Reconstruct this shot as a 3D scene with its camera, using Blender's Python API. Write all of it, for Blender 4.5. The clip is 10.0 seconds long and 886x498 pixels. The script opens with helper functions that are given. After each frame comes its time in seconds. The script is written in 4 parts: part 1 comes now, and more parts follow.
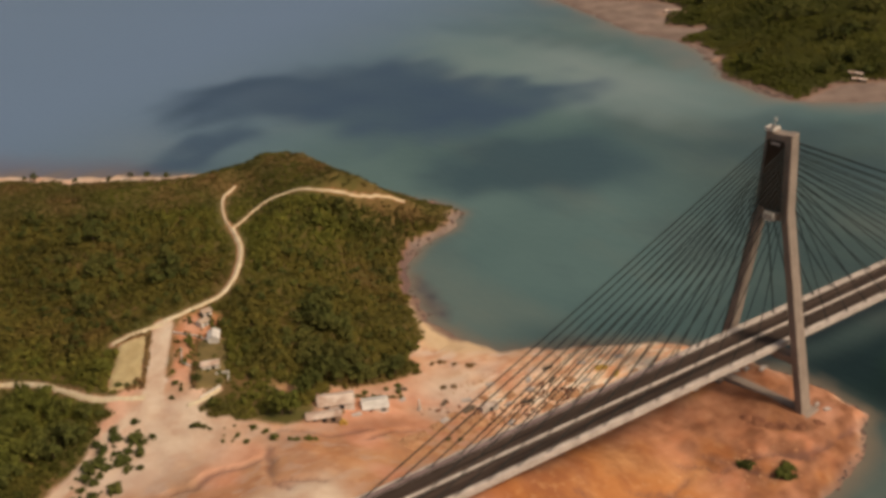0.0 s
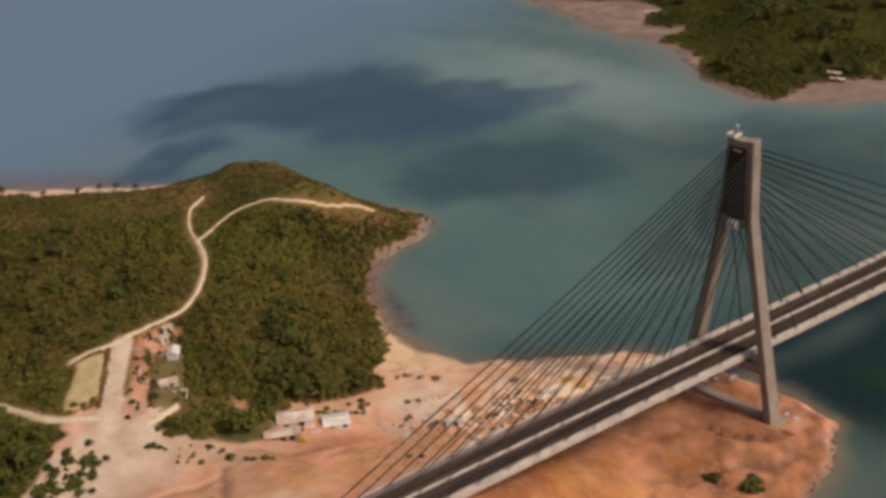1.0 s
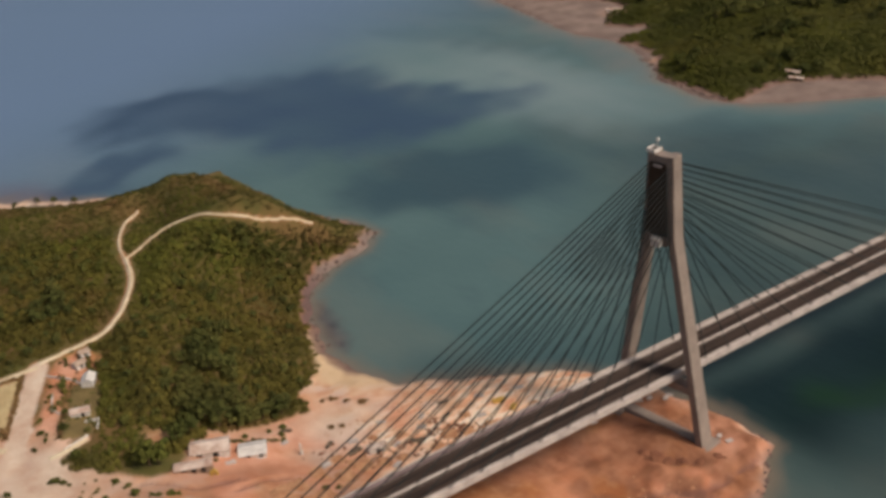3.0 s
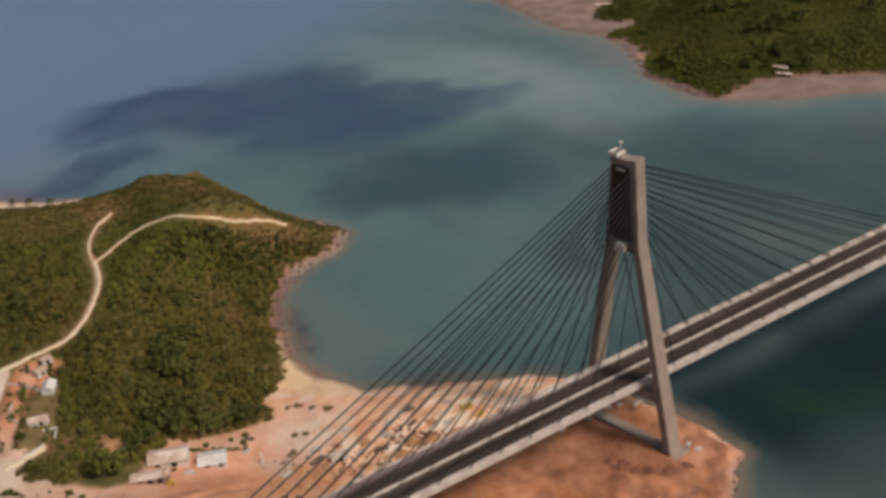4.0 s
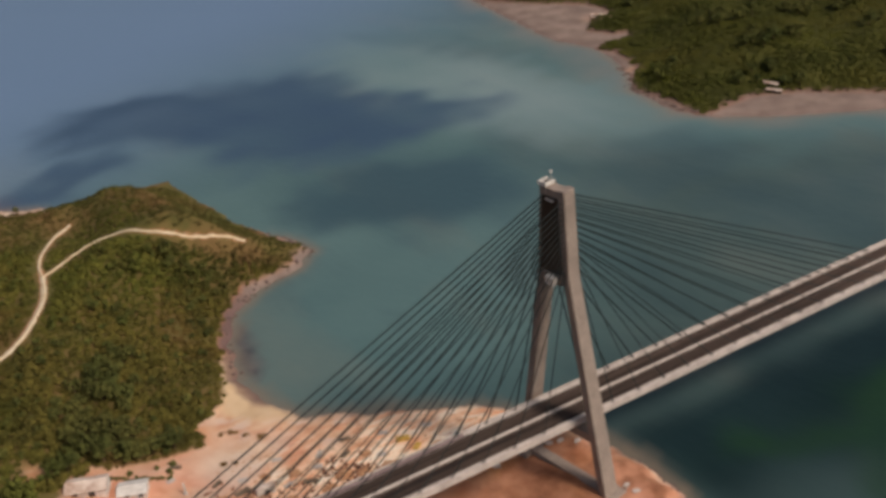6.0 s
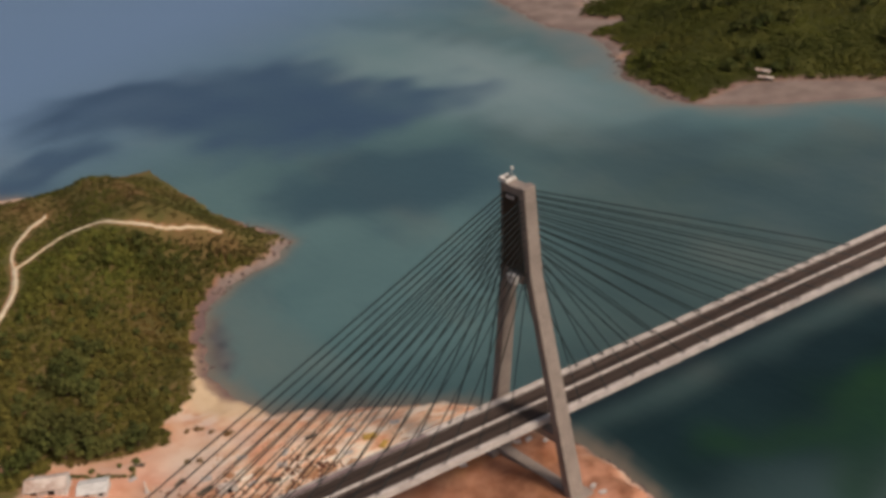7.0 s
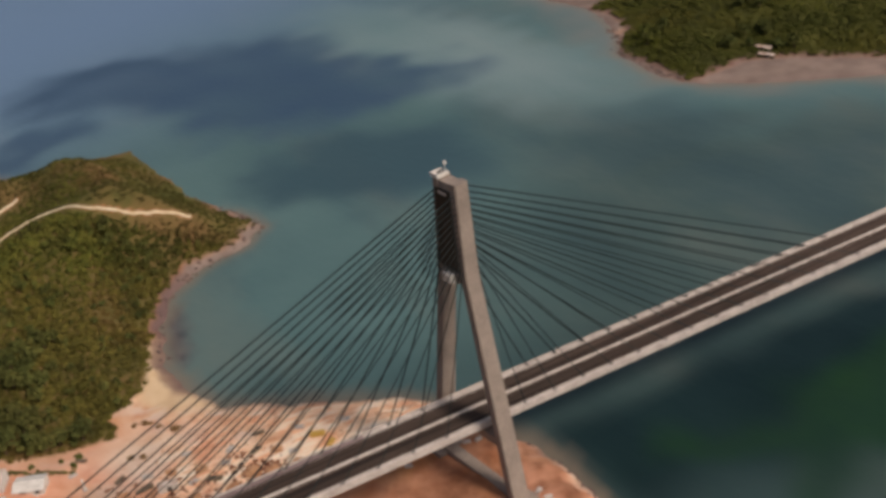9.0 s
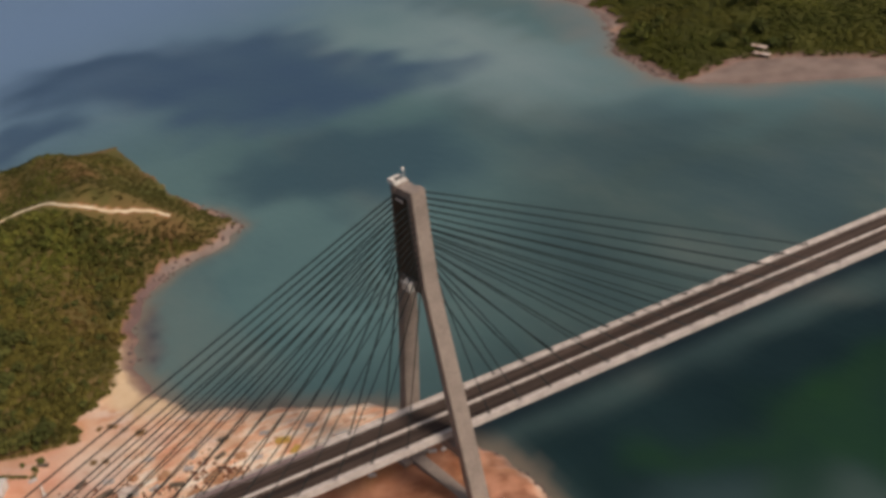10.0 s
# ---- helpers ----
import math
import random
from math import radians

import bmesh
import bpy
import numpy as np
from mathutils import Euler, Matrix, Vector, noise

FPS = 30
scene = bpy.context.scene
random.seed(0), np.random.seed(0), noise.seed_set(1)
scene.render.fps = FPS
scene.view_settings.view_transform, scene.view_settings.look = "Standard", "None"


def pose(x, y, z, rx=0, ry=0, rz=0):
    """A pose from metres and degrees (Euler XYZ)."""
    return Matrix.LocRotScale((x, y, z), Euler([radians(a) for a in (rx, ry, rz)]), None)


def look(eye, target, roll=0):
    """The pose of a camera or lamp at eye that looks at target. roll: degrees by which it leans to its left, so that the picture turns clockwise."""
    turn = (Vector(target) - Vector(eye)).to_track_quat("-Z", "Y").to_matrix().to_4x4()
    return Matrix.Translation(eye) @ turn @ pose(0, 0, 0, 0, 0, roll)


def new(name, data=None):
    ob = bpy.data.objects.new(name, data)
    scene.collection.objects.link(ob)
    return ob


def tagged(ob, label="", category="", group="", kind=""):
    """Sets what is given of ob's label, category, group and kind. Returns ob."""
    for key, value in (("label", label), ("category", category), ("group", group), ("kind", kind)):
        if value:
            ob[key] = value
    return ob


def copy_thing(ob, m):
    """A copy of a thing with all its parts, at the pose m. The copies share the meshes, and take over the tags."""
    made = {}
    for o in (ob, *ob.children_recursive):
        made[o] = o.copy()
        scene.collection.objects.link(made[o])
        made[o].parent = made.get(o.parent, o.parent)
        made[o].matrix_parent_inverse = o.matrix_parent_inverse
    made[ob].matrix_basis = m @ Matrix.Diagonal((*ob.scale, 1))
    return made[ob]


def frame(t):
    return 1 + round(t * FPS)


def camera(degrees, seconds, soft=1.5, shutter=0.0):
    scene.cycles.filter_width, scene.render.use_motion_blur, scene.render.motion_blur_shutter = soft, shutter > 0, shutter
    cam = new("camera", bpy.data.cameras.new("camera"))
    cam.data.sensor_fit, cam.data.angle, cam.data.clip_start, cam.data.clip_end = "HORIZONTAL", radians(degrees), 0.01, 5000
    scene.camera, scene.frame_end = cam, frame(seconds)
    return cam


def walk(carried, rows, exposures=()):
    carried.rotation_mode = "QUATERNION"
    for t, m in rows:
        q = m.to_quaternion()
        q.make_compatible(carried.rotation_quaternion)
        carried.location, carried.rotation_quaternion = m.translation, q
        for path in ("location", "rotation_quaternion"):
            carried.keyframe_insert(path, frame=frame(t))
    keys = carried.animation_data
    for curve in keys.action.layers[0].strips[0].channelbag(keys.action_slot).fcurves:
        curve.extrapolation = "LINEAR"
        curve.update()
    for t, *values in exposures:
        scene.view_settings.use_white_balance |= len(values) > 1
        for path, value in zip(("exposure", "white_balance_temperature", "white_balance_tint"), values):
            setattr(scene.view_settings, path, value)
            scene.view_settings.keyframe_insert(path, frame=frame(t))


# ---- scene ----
cam = camera(45.6, 10.0, soft=3.7)
PATH = [
    (0, (-295.551, -224.699, 258.427), (-294.578, -223.211, 257.512), -3.1),
    (0.5, (-287.442, -224.858, 258.135), (-286.458, -223.379, 257.215), -3.4),
    (1, (-278.802, -225.305, 257.938), (-277.823, -223.82, 257.024), -3.8),
    (1.5, (-270.401, -225.875, 257.988), (-269.424, -224.389, 257.074), -4.1),
    (2, (-261.696, -226.482, 258.141), (-260.714, -224.993, 257.236), -4.3),
    (2.5, (-253.556, -226.909, 258.522), (-252.568, -225.431, 257.607), -4.4),
    (4, (-226.456, -229.202, 256.926), (-225.486, -227.724, 255.99), -4.9),
    (4.5, (-216.947, -231.155, 257.24), (-215.985, -229.666, 256.313), -4.7),
    (5, (-207.448, -232.085, 257.078), (-206.495, -230.593, 256.148), -4.8),
    (5.5, (-198.02, -233.231, 256.5), (-197.078, -231.727, 255.578), -4.7),
    (7, (-170.273, -235.962, 255.992), (-169.372, -234.456, 255.033), -4.9),
    (7.5, (-161.795, -236.547, 255.596), (-160.906, -235.036, 254.634), -5.1),
    (8, (-152.879, -237.723, 256.05), (-152.012, -236.207, 255.074), -5.6),
    (8.5, (-143.943, -238.385, 255.38), (-143.099, -236.866, 254.39), -5.8),
    (9, (-134.182, -239.071, 254.262), (-133.36, -237.55, 253.257), -5.9),
    (9.5, (-125.176, -239.278, 253.304), (-124.373, -237.75, 252.294), -6.0),
    (10, (-115.6, -239.959, 253.282), (-114.806, -238.43, 252.266), -5.8),
]
walk(cam, [(t, look(eye, target, roll)) for t, eye, target, roll in PATH],
     [(0, -0.31, 7500, 10), (0.5, -0.31, 7450, 10), (1.0, -0.31, 6800, 10), (1.6, -0.31, 6500, 10), (10, -0.31, 6300, 10)])

# ---------------------------------------------------------------- light
SUN = Vector((0.28, -0.62, 0.74)).normalized()
world = bpy.data.worlds.new("world")
scene.world = world
world.use_nodes = True
sky = world.node_tree.nodes.new("ShaderNodeTexSky")
sky.sky_type, sky.sun_disc = "NISHITA", False
sky.dust_density, sky.air_density = 6.0, 1.0
sky.sun_elevation, sky.sun_rotation = math.asin(SUN.z), math.atan2(SUN.x, SUN.y)
world.node_tree.links.new(sky.outputs[0], world.node_tree.nodes["Background"].inputs[0])
world.node_tree.nodes["Background"].inputs[1].default_value = 0.10
sun_data = bpy.data.lights.new("sun", "SUN")
sun_data.energy, sun_data.angle, sun_data.color = 3.1, radians(12.0), (1.0, 0.87, 0.755)
sun_ob = new("sun", sun_data)
sun_ob.matrix_world = look(SUN * 500, (0, 0, 0))


# ---------------------------------------------------------------- materials
class Nodes:
    """A material and short ways to its nodes."""

    def __init__(self, name, rough=0.8, metal=0.0, specular=0.3):
        self.mat = bpy.data.materials.new(name)
        self.mat.use_nodes = True
        self.tree = self.mat.node_tree
        self.bsdf = self.tree.nodes["Principled BSDF"]
        self.bsdf.inputs["Roughness"].default_value = rough
        self.bsdf.inputs["Metallic"].default_value = metal
        self.bsdf.inputs["Specular IOR Level"].default_value = specular
        self.place = self.tree.nodes.new("ShaderNodeNewGeometry").outputs["Position"]

    def link(self, a, b):
        self.tree.links.new(a, b)
        return b

    def noise(self, scale, detail=4, stretch=None, rough=0.55):
        n = self.tree.nodes.new("ShaderNodeTexNoise")
        n.inputs["Scale"].default_value, n.inputs["Detail"].default_value, n.inputs["Roughness"].default_value = scale, detail, rough
        source = self.place
        if stretch:
            m = self.tree.nodes.new("ShaderNodeMapping")
            m.inputs["Scale"].default_value = stretch[:3]
            m.inputs["Rotation"].default_value = (0, 0, radians(stretch[3]))
            source = self.link(source, m.inputs[0]) and m.outputs[0]
        self.link(source, n.inputs["Vector"])
        return n.outputs["Fac"]

    def ramp(self, fac, *stops):
        n = self.tree.nodes.new("ShaderNodeValToRGB")
        el = n.color_ramp.elements
        el[0].position, el[1].position = stops[0][0], stops[-1][0]
        for p, _ in stops[1:-1]:
            el.new(p)
        for e, (p, c) in zip(el, stops):
            e.color = (*c, 1) if isinstance(c, tuple) else (c, c, c, 1)
        self.link(fac, n.inputs[0])
        return n.outputs[0]

    def mix(self, fac, a, b, blend="MIX"):
        n = self.tree.nodes.new("ShaderNodeMix")
        n.data_type, n.blend_type = "RGBA", blend
        for socket, v in ((n.inputs[0], fac), (n.inputs[6], a), (n.inputs[7], b)):
            if isinstance(v, (int, float)):
                socket.default_value = v
            elif isinstance(v, tuple):
                socket.default_value = (*v, 1)
            else:
                self.link(v, socket)
        return n.outputs[2]

    def attribute(self, name):
        n = self.tree.nodes.new("ShaderNodeAttribute")
        n.attribute_name = name
        return n.outputs["Fac"]

    def island(self):
        return self.tree.nodes["Geometry"].outputs["Random Per Island"]

    def random(self):
        return self.tree.nodes.new("ShaderNodeObjectInfo").outputs["Random"]

    def bump(self, height, distance, strength=1.0):
        n = self.tree.nodes.new("ShaderNodeBump")
        n.inputs["Distance"].default_value, n.inputs["Strength"].default_value = distance, strength
        self.link(height, n.inputs["Height"])
        self.link(n.outputs[0], self.bsdf.inputs["Normal"])

    def colour(self, c):
        if isinstance(c, tuple):
            self.bsdf.inputs["Base Color"].default_value = (*c, 1)
        else:
            self.link(c, self.bsdf.inputs["Base Color"])
        return self.mat


def plain(name, low, high, scale, rough=0.8, metal=0.0, grain=None, relief=0.0):
    """A surface whose colour wanders between two tones, with finer grain and relief."""
    n = Nodes(name, rough, metal)
    c = n.ramp(n.noise(scale), (0.3, low), (0.7, high))
    if grain:
        c = n.mix(1.0, c, n.ramp(n.noise(grain, 3), (0.3, 0.78), (0.7, 1.0)), "MULTIPLY")
    if relief:
        n.bump(n.noise(grain or scale * 6, 4), relief)
    return n.colour(c)


def asphalt(name, low, high):
    """A worn carriageway: long wheel tracks, patches, fine grain."""
    n = Nodes(name, 0.9, specular=0.2)
    c = n.ramp(n.noise(1.0, 4, (0.012, 0.75, 1.0, 2.0)), (0.35, low), (0.65, high))
    c = n.mix(1.0, c, n.ramp(n.noise(0.06, 5), (0.3, 0.75), (0.7, 1.1)), "MULTIPLY")
    n.bump(n.noise(2.0, 3), 0.02)
    return n.colour(c)


def ground_material():
    n = Nodes("ground", 0.95, specular=0.1)
    soil = n.ramp(n.noise(0.035, 6), (0.3, (0.30, 0.105, 0.036)), (0.5, (0.43, 0.178, 0.066)), (0.7, (0.53, 0.27, 0.12)))
    streak = n.noise(0.07, 6, (1.0, 0.6, 1.0, 25), 0.62)
    soil = n.mix(n.ramp(streak, (0.43, 0.0), (0.6, 0.7)), soil, (0.26, 0.1, 0.048))
    soil = n.mix(n.ramp(n.noise(0.3, 4), (0.55, 0.0), (0.75, 0.5)), soil, (0.55, 0.30, 0.15))
    soil = n.mix(n.ramp(n.noise(0.018, 3), (0.5, 0.0), (0.68, 0.55)), soil, (0.38, 0.19, 0.13))
    sand = n.ramp(n.noise(0.07, 6), (0.3, (0.60, 0.33, 0.18)), (0.5, (0.70, 0.45, 0.28)), (0.7, (0.76, 0.58, 0.43)))
    sand = n.mix(n.ramp(n.noise(0.2, 6, (0.45, 1.0, 1.0, 35)), (0.5, 0.0), (0.64, 0.7)), sand, (0.52, 0.23, 0.115))
    sand = n.mix(n.ramp(n.noise(0.16, 6, (0.5, 1.0, 1.0, 20)), (0.52, 0.0), (0.6, 0.75)), sand, (0.72, 0.63, 0.53))
    growth = n.ramp(n.noise(0.05, 6), (0.3, (0.07, 0.072, 0.02)), (0.5, (0.11, 0.092, 0.028)), (0.68, (0.15, 0.1, 0.038)))
    growth = n.mix(n.ramp(n.noise(0.03, 5), (0.42, 0.0), (0.66, 0.65)), growth, (0.16, 0.085, 0.038))
    dust = n.ramp(n.noise(0.09, 5), (0.35, (0.5, 0.34, 0.24)), (0.65, (0.62, 0.5, 0.38)))
    c = n.mix(n.attribute("sand"), soil, sand)
    c = n.mix(n.attribute("cream"), c, n.ramp(n.noise(0.09, 4), (0.3, (0.52, 0.35, 0.2)), (0.7, (0.64, 0.47, 0.29))))
    chalk = n.ramp(n.noise(0.32, 5, (0.22, 1.0, 1.0, 4)), (0.38, (0.74, 0.34, 0.18)), (0.52, (0.86, 0.59, 0.38)), (0.66, (0.88, 0.75, 0.58)))
    chalk = n.mix(n.ramp(n.noise(0.3, 6, (0.5, 1.0, 1.0, 10), 0.65), (0.53, 0.0), (0.64, 0.75)), chalk, (0.5, 0.2, 0.1))
    c = n.mix(n.attribute("chalk"), c, chalk)
    c = n.mix(n.attribute("rosy"), c, n.ramp(n.noise(0.1, 5), (0.35, (0.56, 0.22, 0.12)), (0.65, (0.72, 0.37, 0.245))))
    c = n.mix(n.attribute("ash"), c, n.ramp(n.noise(0.1, 6), (0.34, (0.54, 0.42, 0.34)), (0.66, (0.68, 0.58, 0.49))))
    c = n.mix(n.attribute("umber_and_shade"), c, n.ramp(n.noise(0.14, 6), (0.34, (0.15, 0.06, 0.03)), (0.66, (0.3, 0.14, 0.08))))
    c = n.mix(n.attribute("dust"), c, dust)
    c = n.mix(n.attribute("growth"), c, growth)
    c = n.mix(n.attribute("canopy"), c, n.ramp(n.noise(0.05, 5), (0.35, (0.04, 0.042, 0.010)), (0.65, (0.07, 0.066, 0.015))))
    c = n.mix(n.attribute("wet"), c, n.ramp(n.noise(0.05, 4), (0.35, (0.15, 0.112, 0.094)), (0.65, (0.24, 0.18, 0.15))))
    # Cove mud, and shade painted into the gullies and the island's bank.
    c = n.mix(n.attribute("mud"), c, (0.125, 0.072, 0.066))
    n.bump(n.noise(0.6, 5), 0.35, 0.7)
    return n.colour(c)


def water_material():
    n = Nodes("sea_water", 0.3, specular=0.14)
    sea = n.ramp(n.noise(0.006, 5), (0.3, (0.060, 0.110, 0.110)), (0.7, (0.100, 0.165, 0.158)))
    sea = n.mix(n.ramp(n.noise(0.011, 5, (1.0, 0.5, 1.0, 30)), (0.5, 0.0), (0.72, 0.6)), sea, (0.150, 0.168, 0.140))
    sea = n.mix(n.ramp(n.noise(0.02, 6, (1.0, 0.4, 1.0, 25)), (0.3, 0.5), (0.48, 0.0)), sea, (0.045, 0.078, 0.085))
    sea = n.mix(n.attribute("near"), sea, n.ramp(n.noise(0.014, 4, (1.0, 0.5, 1.0, 30)), (0.32, (0.036, 0.062, 0.062)), (0.5, (0.056, 0.087, 0.081)), (0.68, (0.088, 0.113, 0.1))))
    # Bluer with distance: the sky's reflection put into the base colour.
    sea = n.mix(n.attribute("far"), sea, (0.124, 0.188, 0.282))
    sea = n.mix(n.attribute("pale"), sea, n.ramp(n.noise(0.012, 5, (1.0, 0.5, 1.0, 30)), (0.35, (0.138, 0.205, 0.202)), (0.65, (0.19, 0.25, 0.245))))
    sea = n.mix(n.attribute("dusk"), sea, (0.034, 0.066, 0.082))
    sea = n.mix(n.attribute("dark_blue"), sea, (0.036, 0.066, 0.110))
    # Dark channel water, with the deck's shade put into its colour.
    sea = n.mix(n.attribute("shaded_channel"), sea, n.ramp(n.noise(0.02, 4, (1.0, 0.4, 1.0, 5)), (0.36, (0.007, 0.017, 0.019)), (0.66, (0.012, 0.027, 0.028))))
    sea = n.mix(n.attribute("green"), sea, n.ramp(n.noise(0.02, 4), (0.36, (0.010, 0.027, 0.018)), (0.66, (0.013, 0.038, 0.017))))
    sea = n.mix(n.attribute("reef"), sea, n.ramp(n.noise(0.12, 5), (0.36, (0.05, 0.042, 0.045)), (0.64, (0.11, 0.095, 0.09))))
    sea = n.mix(n.attribute("mauve"), sea, (0.125, 0.105, 0.125))
    sea = n.mix(n.attribute("flats"), sea, (0.19, 0.18, 0.155))
    sea = n.mix(n.attribute("shallow"), sea, (0.20, 0.145, 0.10))
    n.bump(n.noise(0.25, 6, (1, 0.5, 1, 30)), 0.25, 0.5)
    return n.colour(sea)


def leaf_material(name, tones, patch, dark=0.5, fresh=(0.118, 0.122, 0.02), grain=(0.58, 1.12), tuft=(0.7, 1.22)):
    """Foliage: tones from patch to patch, and from tuft to tuft."""
    n = Nodes(name, 0.8, specular=0.06)
    c = n.ramp(n.noise(patch, 5, None, 0.62), *tones)
    c = n.mix(n.ramp(n.noise(0.011, 3), (0.52, 0.0), (0.64, 0.6)), c, fresh)
    c = n.mix(n.ramp(n.noise(0.05, 4), (0.36, dark), (0.5, 0.0)), c, (0.05, 0.048, 0.014))
    c = n.mix(1.0, c, n.ramp(n.noise(0.42, 2), (0.34, grain[0]), (0.66, grain[1])), "MULTIPLY")
    c = n.mix(1.0, c, n.ramp(n.island(), (0.0, tuft[0]), (1.0, tuft[1])), "MULTIPLY")
    return n.colour(c)


M_GROUND, M_WATER = ground_material(), water_material()
M_CONCRETE = plain("pylon_concrete", (0.23, 0.18, 0.147), (0.32, 0.255, 0.208), 0.12, 0.85, grain=1.1, relief=0.02)
M_PALE = plain("pale_concrete", (0.42, 0.355, 0.31), (0.62, 0.54, 0.475), 0.22, 0.85, grain=0.9, relief=0.02)
M_GIRDER = plain("girder_concrete", (0.36, 0.32, 0.28), (0.46, 0.41, 0.36), 0.1, 0.85, grain=0.9, relief=0.02)
M_ASPHALT = asphalt("asphalt", (0.022, 0.015, 0.012), (0.085, 0.057, 0.042))
M_CABLE = plain("cable_sheath", (0.006, 0.012, 0.012), (0.012, 0.02, 0.02), 0.3, 0.6)
M_LINE = plain("road_line", (0.16, 0.13, 0.11), (0.34, 0.29, 0.25), 0.3, 0.8, grain=1.5)
M_SHEDWALL = plain("brown_render", (0.22, 0.15, 0.1), (0.34, 0.24, 0.17), 0.4, 0.85, grain=1.4)
M_WHITE = plain("white_paint", (0.56, 0.51, 0.45), (0.76, 0.71, 0.64), 0.5, 0.6, grain=1.5)
M_TRACK = plain("dirt_track", (0.56, 0.43, 0.26), (0.7, 0.6, 0.42), 0.12, 0.95, grain=0.8, relief=0.05)
M_PLOT = plain("rough_grass", (0.13, 0.095, 0.034), (0.22, 0.155, 0.06), 0.09, 0.95, grain=0.8, relief=0.1)
M_BARK = plain("bark", (0.08, 0.05, 0.03), (0.14, 0.09, 0.06), 0.8, 0.95)
M_LEAF = leaf_material("scrub_leaves", ((0.34, (0.058, 0.059, 0.012)), (0.45, (0.096, 0.082, 0.018)), (0.55, (0.128, 0.104, 0.023)), (0.66, (0.128, 0.08, 0.025))), 0.02)
M_HILL = leaf_material("hill_scrub", ((0.34, (0.062, 0.06, 0.014)), (0.52, (0.09, 0.076, 0.02)), (0.7, (0.125, 0.076, 0.028))), 0.03, 0.25)
M_ISLE = leaf_material("island_scrub", ((0.36, (0.046, 0.05, 0.010)), (0.5, (0.064, 0.064, 0.012)), (0.64, (0.086, 0.076, 0.015))), 0.016, 0.45, (0.088, 0.09, 0.012), (0.9, 1.06), (0.88, 1.08))
M_TREE = leaf_material("tree_leaves", ((0.3, (0.045, 0.058, 0.015)), (0.5, (0.075, 0.08, 0.021)), (0.7, (0.13, 0.12, 0.031))), 0.03)
M_DRYLEAF = leaf_material("dry_leaves", ((0.3, (0.15, 0.085, 0.035)), (0.5, (0.21, 0.12, 0.05)), (0.7, (0.27, 0.16, 0.075))), 0.05, 0.15, (0.22, 0.14, 0.055))
M_MAUVE = plain("mauve_concrete", (0.17, 0.12, 0.115), (0.27, 0.2, 0.19), 0.12, 0.9, grain=0.9, relief=0.02)
M_OPENING_SHADE = plain("opening_shade", (0.012, 0.011, 0.01), (0.02, 0.018, 0.016), 0.5, 0.9)
M_ROOF = plain("rusty_roof", (0.34, 0.24, 0.17), (0.5, 0.38, 0.29), 0.35, 0.7, grain=1.4)
M_CANVAS = plain("pale_roof", (0.36, 0.21, 0.14), (0.74, 0.62, 0.52), 0.22, 0.8, grain=1.2)
M_TIMBER = plain("weathered_timber", (0.09, 0.065, 0.045), (0.2, 0.15, 0.1), 0.6, 0.9, grain=2.0)
M_YELLOW = plain("yellow_paint", (0.52, 0.3, 0.05), (0.62, 0.4, 0.1), 0.6, 0.7, grain=1.5)
M_DRYGRASS = plain("dry_grass", (0.42, 0.31, 0.15), (0.54, 0.42, 0.22), 0.12, 0.95, grain=1.0, relief=0.08)
M_HEAP = plain("dug_soil", (0.4, 0.18, 0.085), (0.6, 0.34, 0.18), 0.3, 0.95, grain=1.0, relief=0.12)
M_EARTH = plain("dark_earth", (0.15, 0.055, 0.03), (0.27, 0.115, 0.06), 0.3, 0.95, grain=1.0, relief=0.12)
M_RECESS_SHADE = plain("recess_shade", (0.024, 0.015, 0.009), (0.045, 0.029, 0.019), 0.3, 0.6, grain=1.0)
M_ANCHOR = plain("anchor_steel", (0.16, 0.14, 0.125), (0.24, 0.21, 0.19), 0.6, 0.6, 0.3)
M_ROCK = plain("dark_rock", (0.085, 0.058, 0.052), (0.2, 0.135, 0.105), 0.3, 0.9, grain=1.2, relief=0.1)


# ---------------------------------------------------------------- mesh helpers
def mesh_from(name, verts, faces, material):
    """A mesh from arrays of vertices and of faces with equally many corners."""
    verts, faces = np.asarray(verts, np.float32), np.asarray(faces, np.int32)
    me = bpy.data.meshes.new(name)
    me.vertices.add(len(verts))
    me.vertices.foreach_set("co", verts.ravel())
    k = faces.shape[1]
    me.loops.add(faces.size)
    me.loops.foreach_set("vertex_index", faces.ravel())
    me.polygons.add(len(faces))
    me.polygons.foreach_set("loop_start", np.arange(0, faces.size, k, dtype=np.int32))
    me.update(calc_edges=True)
    me.materials.append(material)
    return me


def part(name, bm, material, parent, label=""):
    """Links a bmesh as one mesh object under a thing or a part."""
    me = bpy.data.meshes.new(name)
    bm.to_mesh(me)
    bm.free()
    me.materials.append(material)
    return shared(name, me, parent, label=label)


def shared(name, me, parent, m=None, label=""):
    ob = new(name, me)
    ob.parent = parent
    if m is not None:
        ob.matrix_local = m
    return tagged(ob, label) if label else ob


def thing(name, m, label, category, group=""):
    ob = new(name)
    ob.matrix_world = m
    return tagged(ob, label, category, group)


